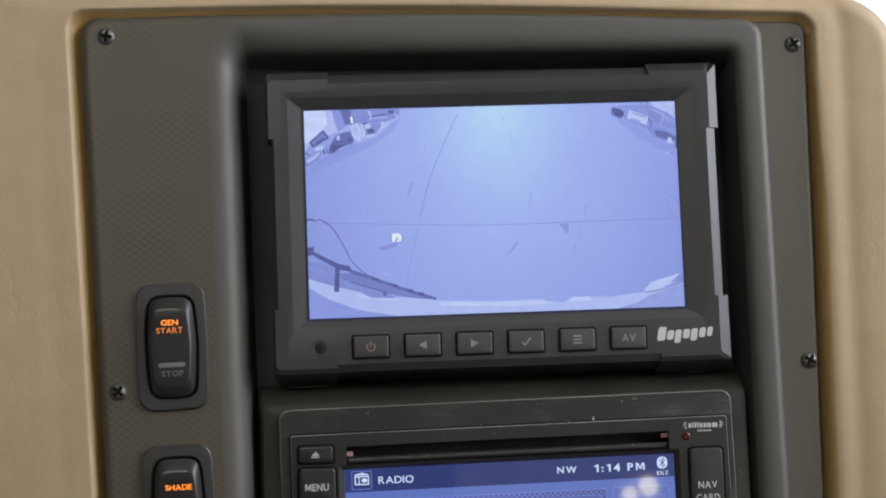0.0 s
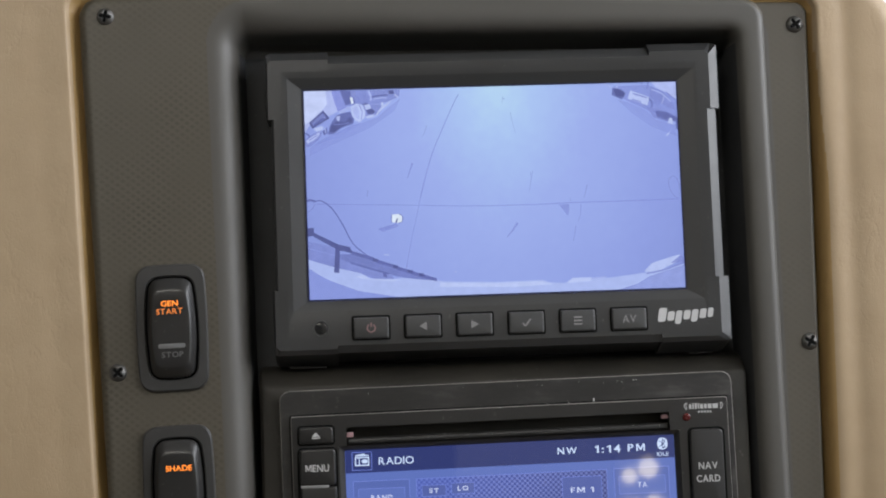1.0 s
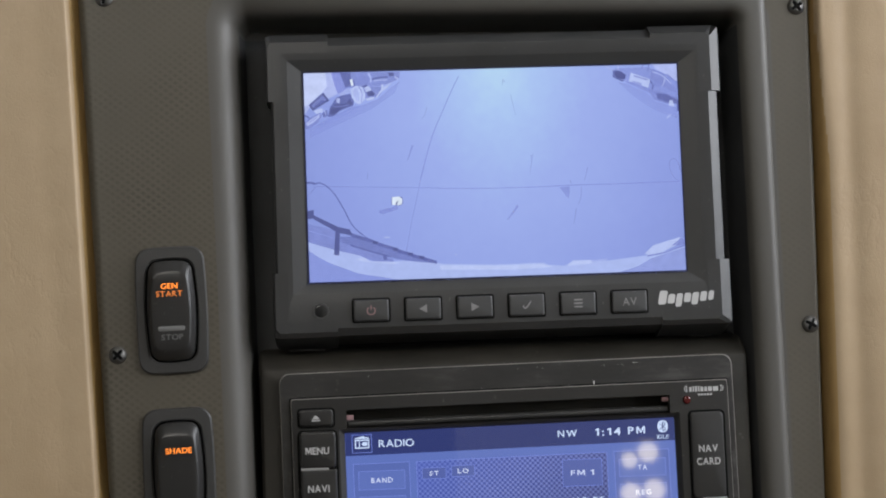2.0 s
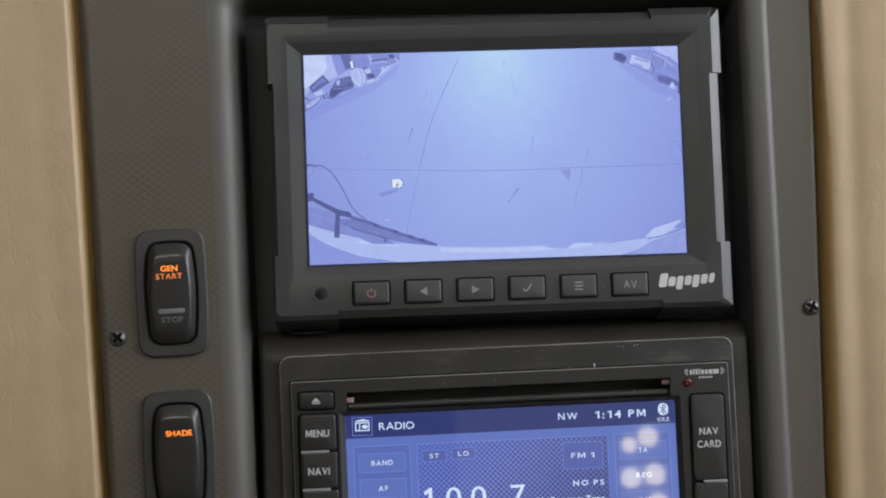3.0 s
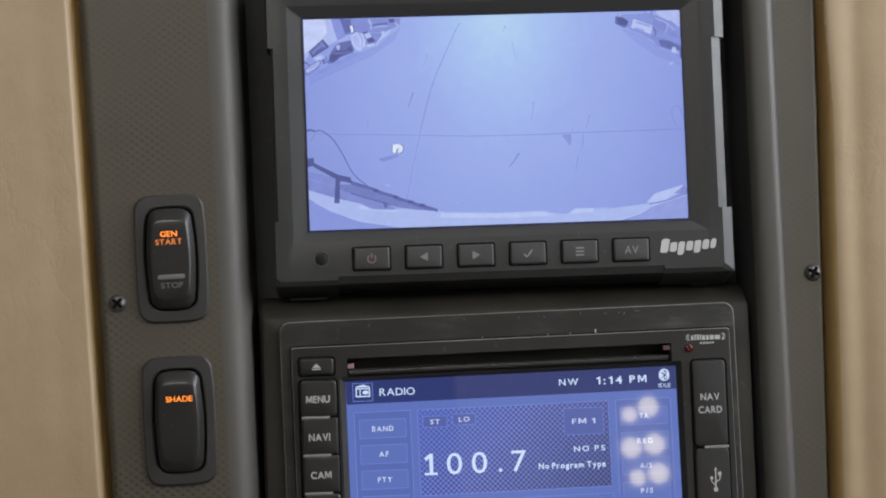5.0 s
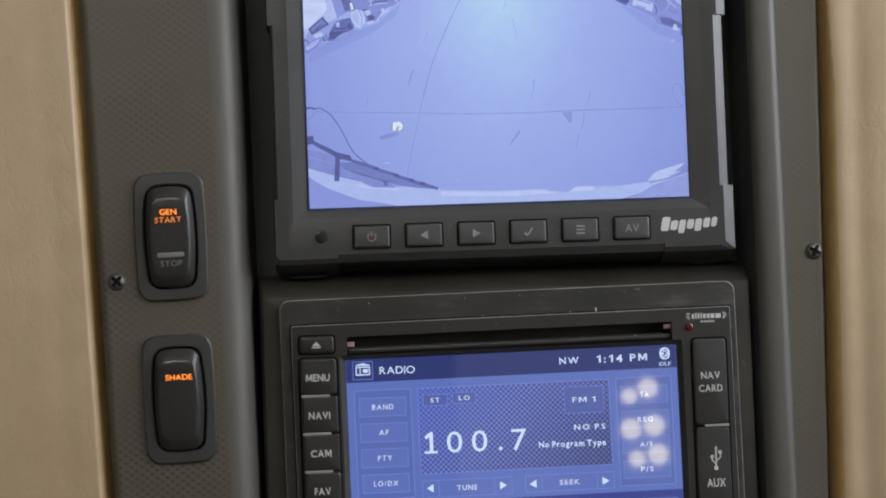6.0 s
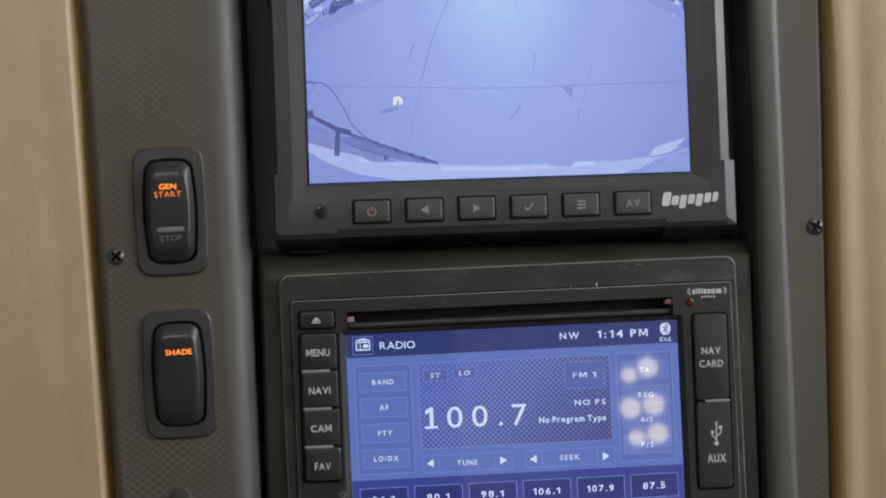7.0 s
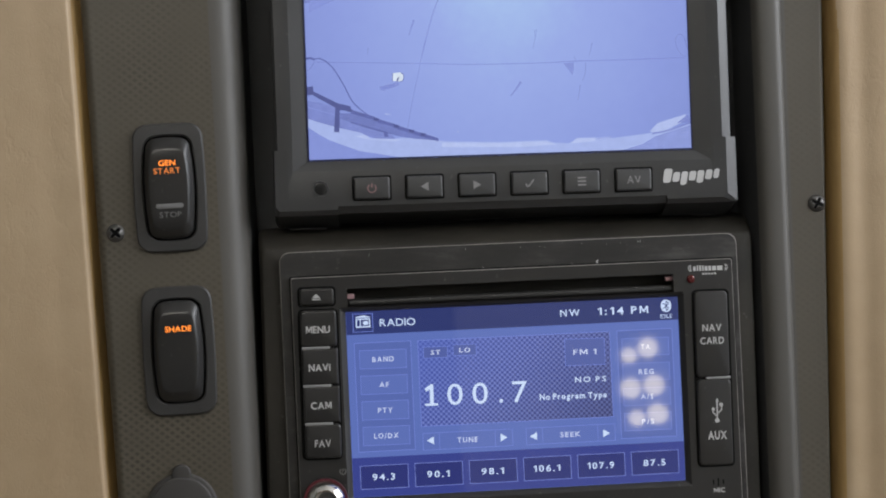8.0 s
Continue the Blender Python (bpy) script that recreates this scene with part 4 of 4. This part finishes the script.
part("sensor_ring", loft(bmesh.new(), [[(-72.7 + r * math.cos(i * math.pi / 20), -54.5 + r * math.sin(i * math.pi / 20), h) for i in range(40)] for r, h in ((3.25, 3.9), (3.2, 4.3), (2.75, 4.3), (2.6, 3.9))]), M_KEY, monitor)
part("light_sensor", disc(-72.7, -54.5, 2.8, 3.2, 4.15, 0.8), M_SENSOR, monitor, "smoked round sensor lens")
# the maker's mark as plain slanted shapes
for x0, w, z0, z1 in ((64.4, 3.3, -56.6, -51.0), (68.2, 2.9, -56.3, -52.5), (71.6, 2.6, -57.7, -52.3), (74.8, 2.8, -56.0, -52.2), (78.1, 2.7, -57.0, -52.0), (81.4, 2.7, -55.7, -51.8), (84.7, 2.2, -55.4, -51.5)):
    part("mark_shape", flat([(px + 0.2 * (pz + 54), pz) for px, pz in outline(x0, x0 + w, z0, z1, 0.9, 4)], 4.3), M_INK, monitor, "pale grey shape of the maker's mark", smooth=0)

# ---- radio ----
radio = thing("car_radio", "black double-height car radio with a lit blue touch screen", "radio", 3, -190, -4)
trim, trim_in = outline(-89.9, 94.8, -204, -78.3, 4.2, 6), outline(-84.0, 90.6, -190, -90.2, 1.0, 6)
part("trim_plate", lean(loft(bmesh.new(), [at(shrink(trim, 0.3), -0.8), at(trim_in, -0.8), at(trim_in, -4)])), M_DUSTY, radio, "dusty scuffed black trim plate", smooth=40)
part("worn_lit_edge", lean(loft(bmesh.new(), [at(trim, -4), at(trim, -1.1), at(shrink(trim, 0.3), -0.8)])), M_WORN_LIT, radio, "worn edge of the trim, catch-light in its paler colour")
FX0, FX1, FZ0, FZ1 = -85.6, 92.2, -192, -88.6
face_out = outline(FX0, FX1, FZ0, FZ1, 1.0, 4)
well = outline(-66.6, 71.8, -179.4, -101.2, 1.0, 4)
part("face_joint", lean(loft(bmesh.new(), [at(shrink(face_out, -0.55), -0.7), at(shrink(face_out, 0.1), -0.7)])), M_GAP, radio, "dark joint round the face", smooth=0)
part("face_rim", lean(loft(bmesh.new(), [at(face_out, -2), at(face_out, 0.6)])), M_FACE, radio)
part("rim_top", lean(loft(bmesh.new(), [at(shrink(face_out, 0.3), 1.0), at(shrink(face_out, 1.0), 1.0)])), M_FACE, radio)
part("worn_lit_edge", lean(loft(bmesh.new(), [at(face_out, 0.6), at(shrink(face_out, 0.3), 1.0)])), M_WORN_LIT, radio, "worn edge of the face, catch-light in its paler colour")


def plates(spans, h0, h1):
    """The radio's face as butted plates round its slot and screen."""
    bm = bmesh.new()
    for x0, x1, z0, z1 in spans:
        loft(bm, [at(outline(x0, x1, z0, z1), h0), at(outline(x0, x1, z0, z1), h1)], True, True)
    return bm


for span in ((FX0 + 1, -66.6, FZ0 + 1, FZ1 - 1), (71.8, FX1 - 1, FZ0 + 1, FZ1 - 1), (-66.6, 71.8, -93.9, FZ1 - 1), (-66.6, 71.8, FZ0 + 1, -179.4), (-66.6, -63.4, -101.2, -93.9), (68.0, 71.8, -101.2, -93.9)):
    part("face_panel", lean(plates([span], -3, 1.0)), M_FACE, radio, smooth=0)
part("screen_surround", lean(loft(bmesh.new(), [at(well, 1.0), at(shrink(well, 1.6), -0.2), at(outline(-64.4, 69.6, -177.4, -103.2, 0.4, 4), -0.9)])), M_FACE, radio)
part("disc_slot", lean(plates([(-70, 75, -108, -90)], -9, -8)), M_MOUNT, radio, "black slot for discs", smooth=0)
part("slot_lip", lean(block(-63.4, 68.0, -101.2, -98.3, -3, -0.4, 0.2, 1.2)), M_FACE, radio)
part("slot_felt", lean(block(-63.4, -60.6, -98.0, -96.0, -3, -0.8, 0.2, 0.2)), M_PINK, radio, "pale pink felt end of the slot")
part("slot_felt", lean(block(65.2, 68.0, -96.6, -94.8, -3, -0.8, 0.2, 0.2)), M_PINK, radio, "pale pink felt end of the slot")

part("edge_chip", block(36.65, 37.15, -87.9, -86.4, 0.7, 1.2, 0.2, 0.1), M_INK, radio, "small pale chip in the edge")
part("dust_line", block(79.5, 89.0, -69.9, -69.5, -14, -10.4, 0.15, 0.1), M_RUBBER, monitor, "pale dust along the lower corner")
# crumbs and dust on the slot's lip and along the edges of the trim
dust = random.Random(4)
bm = bmesh.new()
for k in range(34):
    x = dust.uniform(-60, 64)
    low, h = ((-98.8, -0.2), (-88.4, 1.15), (-80.5, -0.6))[k % 3]
    z, r = low + dust.uniform(-0.5, 0.5) + 0.0095 * (x - 3), dust.uniform(0.09, 0.2)
    disc(x, z, r, h - 0.2, h + r, 0, 6, bm)
tagged(part("dust", bm, M_INK, radio, "pale crumbs of dust"), kind="stuff")
# unseen plate, added to keep the screen's glow out of the disc slot
part("screen_back", lean(block(-64.8, 70.0, -177.6, -102.7, -12, -1.1, 0.5, 0)), M_GAP, radio, "unseen black plate behind the screen, blocking its glow", smooth=0)
lcd = part("touch_screen", lean(rect(-64.4, 69.6, -177.4, -103.0, -0.9)), R_BACK, radio, "lit blue touch screen showing a radio station", smooth=0)
H1, H2, H3, H4 = -0.84, -0.78, -0.72, -0.66
part("header_band", lean(rect(-64.3, 69.5, -112.4, -103.1, H1)), R_HEAD, lcd, smooth=0)
part("preset_band", lean(rect(-64.3, 69.5, -177.3, -161.6, H1)), R_LOW, lcd, smooth=0)
part("icon_frame", border(-62.0, -53.9, -112.0, -104.6, 0.25, H2), R_LINE, lcd, smooth=0)
bm = border(-60.8, -55.0, -110.2, -106.6, 0.5, H3)
rect(-59.2, -58.8, -110.0, -106.8, H3, bm)
flat([(-58.2, -108.4), (-57.4, -107.6), (-56.2, -107.6), (-55.6, -108.4), (-56.2, -109.2), (-57.4, -109.2)], H3, bm)
flat([(-60.8, -106.3), (-60.6, -105.9), (-57.0, -105.2), (-56.9, -105.7), (-55.2, -105.9), (-55.0, -106.3)], H3, bm)
part("radio_icon", bm, R_TEXT, lcd, smooth=0)
words("RADIO", -44.1, -108.5, H3, 2.95, R_TEXT, lcd, 14.2, 0.006)
words("NW", 25.4, -107.4, H3, 2.65, R_TEXT, lcd, 7.9, 0.015, gap=1.25)
words("1:14", 41.9, -107.3, H3, 3.0, R_TEXT, lcd, 10.6, 0.02, gap=1.25)
words("PM", 53.7, -107.2, H3, 2.9, R_TEXT, lcd, 7.0, 0.02, gap=1.25)
part("link_symbol", flat(outline(62.4, 66.6, -108.5, -103.6, 2.0, 5), H2), R_TEXT, lcd, smooth=0)
part("link_symbol", stroke([(63.3, -107.3), (65.5, -105.2), (64.5, -104.2)], 0.35, 0.35, H3, stroke([(64.5, -104.2), (64.5, -108.0)], 0.35, 0.35, H3, stroke([(63.3, -105.0), (65.5, -107.0), (64.5, -108.0)], 0.35, 0.35, H3))), R_HEAD, lcd, smooth=0)
words("IDLE", 64.5, -110.2, H3, 1.6, R_TEXT, lcd, 4.8, 0.0)

for x0, x1 in ((-61.6, -38.8), (44.2, 66.9)):
    part("key_column", lean(rect(x0, x1, -159.4, -115.7, H1)), R_BOX, lcd, smooth=0)
    part("outline", lean(border(x0, x1, -159.4, -115.7, 0.25, H2)), R_LINE, lcd, smooth=0)


def touch_key(x0, x1, z0, z1, text, cap=2.1, width=0.0, fill=None, line=None, bold=0.02, tilt=lambda bm: bm):
    part("touch_key", tilt(rect(x0, x1, z0, z1, H2)), fill or R_KEY, lcd, smooth=0)
    part("outline", tilt(border(x0, x1, z0, z1, 0.22, H3)), line or R_LINE, lcd, smooth=0)
    if text:
        words(text, (x0 + x1) / 2, (z0 + z1) / 2 + (0.0095 * ((x0 + x1) / 2 - 3) if tilt is lean else 0), H4, cap, R_LABEL if len(text) > 1 and cap < 2.5 else R_TEXT, lcd, width, bold, gap=1.2)


for k, (a, wa, b, wb) in enumerate((("BAND", 8.6, "TA", 3.7), ("AF", 3.8, "REG", 6.2), ("PTY", 5.8, "A/S", 5.0), ("LO/DX", 9.8, "P/S", 5.0))):
    touch_key(-59.8 + 0.1 * k, -41.0 + 0.1 * k, -126.9 - 10.2 * k, -119.3 - 10.2 * k, a, 2.0, wa)
    touch_key(45.9, 65.1, -125.8 - 10.05 * k, -118.6 - 10.05 * k, b, 2.0, wb)
R_TINT = glow("radio_tint_glow", lin(84, 98, 164), 1, 0.033, 0.5)
part("station_window", lean(rect(-36.2, 41.5, -150.4, -115.8, H1)), M_STATION, lcd, smooth=0)
part("outline", lean(border(-36.2, 41.5, -150.4, -115.8, 0.25, H2)), R_LINE, lcd, smooth=0)
touch_key(-34.2, -24.4, -123.5, -118.9, "ST", 1.8, 3.8, R_TINT)
touch_key(-22.3, -12.8, -123.0, -118.4, "LO", 1.8, 4.4, R_TINT)
touch_key(22.7, 39.0, -128.8, -117.9, "FM 1", 2.1, 9.4, R_TINT, None, 0.01)
words("NO PS", 32.8, -134.4, H3, 2.1, R_TEXT, lcd, 12.6, 0.02, gap=1.35)
words("No Program Type", 25.5, -140.8, H3, 2.3, R_TEXT, lcd, 27.2, 0.028, gap=1.08)
for text, x, w in (("1", -32.4, 3.4), ("0", -22.1, 6.2), ("0", -12.0, 6.2), (".", -3.6, 1.4), ("7", 4.0, 6.0)):
    words(text, x, -138.2 if text != "." else -141.6, H3, 8.6 if text != "." else 1.4, R_TEXT, lcd, w)
part("lettering", rect(-34.2, -29.0, -142.5, -141.6, H3 + 0.02), R_TEXT, lcd, smooth=0)
for x0, text in ((-35.8, "TUNE"), (5.7, "SEEK")):
    touch_key(x0, x0 + 36.2, -159.9, -153.0, text, 2.0, 8.2, tilt=lean)
    for x1 in (x0 + 6.6, x0 + 29.0):
        part("divider", lean(rect(x1, x1 + 0.22, -159.9, -153.0, H4)), R_LINE, lcd, smooth=0)
    part("arrow", flat([(x0 + 1.8, -156.4), (x0 + 4.6, -154.8), (x0 + 4.6, -158.0)], H4), R_TEXT, lcd, smooth=0)
    part("arrow", flat([(x0 + 34.2, -156.4), (x0 + 31.4, -158.0), (x0 + 31.4, -154.8)], H4), R_TEXT, lcd, smooth=0)
R_DEEP = glow("radio_preset_glow", lin(45, 52, 116), 1, 0.033, 0.5)
R_FRAME = glow("radio_preset_line_glow", lin(128, 142, 214), 1, 0.033, 0.5)
for k, text in enumerate(("94.3", "90.1", "98.1", "106.1", "107.9", "87.5")):
    x0 = -61.4 + 21.85 * k
    touch_key(x0, x0 + 19.3, -174.3, -164.8, text, 2.5, 1.9 * len(text) + 1.4, R_DEEP, R_FRAME, 0.02, lean)

part("eject_joint", block(-83.6, -68.4, -101.3, -93.2, 0.6, 1.06, 1.6, 0), M_GAP, radio, smooth=0)
eject = part("eject_key", block(-82.8, -69.2, -100.6, -93.9, 0.6, 2.3, 1.4, 0.8), M_ROCKER, radio, "black eject key")
part("symbol", rect(-77.8, -74.4, -98.5, -98.0, 2.36, flat([(-76.1, -96.0), (-77.8, -97.7), (-74.4, -97.7)], 2.36)), M_INK, eject, smooth=0)
part("key_bank_joint", block(-83.8, -67.6, -162.2, -102.0, 0.6, 1.06, 2.4, 0), M_GAP, radio, smooth=0)
for k, (text, w) in enumerate((("MENU", 9.9), ("NAVI", 9.0), ("CAM", 8.6), ("FAV", 6.8))):
    z1 = -102.7 - 15.05 * k
    x = -75.65 + 0.15 * k
    key = part("side_key", block(x - 7.2, x + 7.2, z1 - (14.5 if k < 3 else 13.4), z1, 0.6, 2.8, 1.6 if k in (0, 3) else 0.5, 0.9), M_ROCKER, radio, "black key with pale lettering")
    words(text, x - 0.2, z1 - 7.5, 2.88, 2.75, M_INK, key, 0.95 * w, 0.02)
    if k < 3:
        part("key_edge", block(x - 7.0, x + 4.2, z1 - 15.3, z1 - 14.3, 1.0, 2.7, 0.3, 0.2), M_DIM, radio, "pale strip between the keys")
part("lamp", disc(74.6, -95.6, 1.7, 0.5, 1.8, 0.7), M_LED, radio, "dark red indicator lamp")
bm = bmesh.new()
for x0, w in ((75.8, 1.0), (77.2, 0.6), (78.2, 0.8), (79.4, 0.6), (80.4, 1.2), (82.0, 1.1), (83.5, 1.6), (85.5, 2.2)):
    rect(x0, x0 + w, -92.4, -90.6 if w > 0.9 else -90.2, 1.05, bm)
for s, cx in ((-1, 75.2), (1, 88.4)):
    for r in (0.6, 1.4):
        stroke([(cx + s * r * 0.4, -90.0), (cx + s * r, -91.2), (cx + s * r * 0.4, -92.6)], 0.28, 0.28, 1.05, bm)
for k in range(5):
    rect(79.4 + 1.2 * k, 80.2 + 1.2 * k, -94.0, -93.3, 1.05, bm)
part("service_mark", bm, M_INK, radio, "pale grey service mark", smooth=0)
part("card_joint", block(74.6, 89.9, -171.6, -99.9, 0.6, 1.06, 2.2, 0), M_GAP, radio, smooth=0)
card = part("card_cover", block(75.5, 89.0, -135.3, -100.7, 0.6, 2.0, 1.8, 0.6), M_FACE, radio, "dark card cover")
words("NAV", 82.3, -115.4, 2.06, 2.75, M_INK, card, 7.8, 0.02)
words("CARD", 82.2, -120.6, 2.06, 2.75, M_INK, card, 9.7, 0.02)
part("key_edge", block(79.2, 89.2, -136.2, -135.2, 1.0, 2.3, 0.2, 0.2), M_DIM, radio, "pale strip between the covers")
aux = part("aux_cover", block(75.4, 89.2, -170.8, -136.2, 0.6, 2.0, 1.8, 0.6), M_FACE, radio, "dark socket cover")
bm = stroke([(83.1, -153.0), (83.3, -145.0)], 0.55, 0.55, 2.06)
flat([(83.3, -143.8), (82.6, -145.2), (84.0, -145.2)], 2.06, bm)
stroke([(83.1, -151.2), (81.6, -149.6), (81.6, -148.4)], 0.45, 0.45, 2.06, bm)
stroke([(83.1, -150.0), (84.9, -148.6), (84.9, -146.8)], 0.45, 0.45, 2.06, bm)
flat([(83.1 + 0.95 * math.cos(i * 0.6283), -152.8 + 0.95 * math.sin(i * 0.6283)) for i in range(10)], 2.08, bm)
flat([(81.6 + 0.7 * math.cos(i * 0.7854), -148.2 + 0.7 * math.sin(i * 0.7854)) for i in range(8)], 2.08, bm)
rect(84.2, 85.6, -147.2, -145.8, 2.08, bm)
part("port_symbol", bm, M_INK, aux, smooth=0)
words("AUX", 83.0, -158.7, 2.06, 3.3, M_INK, aux, 7.6, 0.02)
bm = bmesh.new()
for x, d in ((80.9, 0.9), (82.9, 1.6), (84.9, 0.9)):
    rect(x - 0.3, x + 0.3, -177.7 - d, -177.7 + d, 1.06, bm)
part("microphone_holes", bm, M_GAP, radio, smooth=0)
words("MIC", 83.2, -181.0, 1.06, 1.8, M_INK, radio, 4.6, 0.02)
part("power_symbol", stroke([(-67.9, -165.8), (-67.9, -167.0)], 0.3, 0.3, 1.06, stroke([(-67.9 + 1.2 * math.sin(a), -167.0 + 1.2 * math.cos(a)) for a in [0.6 + i * 0.5 for i in range(11)]], 0.3, 0.3, 1.06)), M_DIM, radio, smooth=0)
knob = part("volume_knob", disc(-75.0, -178.0, 8.8, 0.5, 3.0, 0.6, 48), M_ROCKER, radio, "black knob with a chrome cap")
part("red_ring", loft(bmesh.new(), [[(-75.0 + r * math.cos(i * math.pi / 24), -178.0 + r * math.sin(i * math.pi / 24), h) for i in range(48)] for r, h in ((8.7, 3.0), (8.6, 3.4), (8.1, 3.4), (8.0, 3.0))]), M_REDRING, knob, "glowing red ring")
loops = []
for r, h in ((7.8, 2.9), (7.8, 4.6), (7.5, 6.2), (6.8, 7.6), (5.8, 8.5), (5.0, 8.9), (4.6, 8.7), (4.2, 8.5), (2.0, 8.8), (0.6, 8.9)):
    loops.append([(-75.0 + r * math.cos(i * math.pi / 24), -178.0 + r * math.sin(i * math.pi / 24), h) for i in range(48)])
part("chrome_cap", loft(bmesh.new(), loops, False, True), M_CHROME, knob, "shiny chrome cap")

# ---- the lamps behind the camera, mirrored in the touch screen ----
M_LAMP = glow("warm_lamp_glow", (1.0, 0.86, 0.5, 1), 13.0)
M_FIXTURE = paint("white_fixture_enamel", (0.6, 0.58, 0.55, 1), 0.4)
light = thing("wall_light", "white wall light with six round warm lamps", "light", 330, -270, 1510)
part("backplate", block(290, 372, -338, -196, 1503, 1518, 12, 0), M_FIXTURE, light)
part("arm", block(318, 342, -282, -258, 1517, 1660, 4, 0), M_FIXTURE, light)
for x, z, r in ((310.8, -227.6, 11.5), (337.2, -217.7, 15.0), (311.5, -272.9, 15.5), (344.0, -269.6, 16.0), (318.7, -314.6, 12.0), (348.0, -309.6, 15.5)):
    part("bulb", disc(x, z, 0.86 * r, 1504, 1498.2, 0), M_LAMP, light, "glowing round lamp")

# an added, unseen flat fixture where the fill light hangs
fixture = new("added_ceiling_light")
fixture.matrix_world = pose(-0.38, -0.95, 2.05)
tagged(fixture, "added white ceiling fixture for the fill light, with a glowing diffuser", "light")
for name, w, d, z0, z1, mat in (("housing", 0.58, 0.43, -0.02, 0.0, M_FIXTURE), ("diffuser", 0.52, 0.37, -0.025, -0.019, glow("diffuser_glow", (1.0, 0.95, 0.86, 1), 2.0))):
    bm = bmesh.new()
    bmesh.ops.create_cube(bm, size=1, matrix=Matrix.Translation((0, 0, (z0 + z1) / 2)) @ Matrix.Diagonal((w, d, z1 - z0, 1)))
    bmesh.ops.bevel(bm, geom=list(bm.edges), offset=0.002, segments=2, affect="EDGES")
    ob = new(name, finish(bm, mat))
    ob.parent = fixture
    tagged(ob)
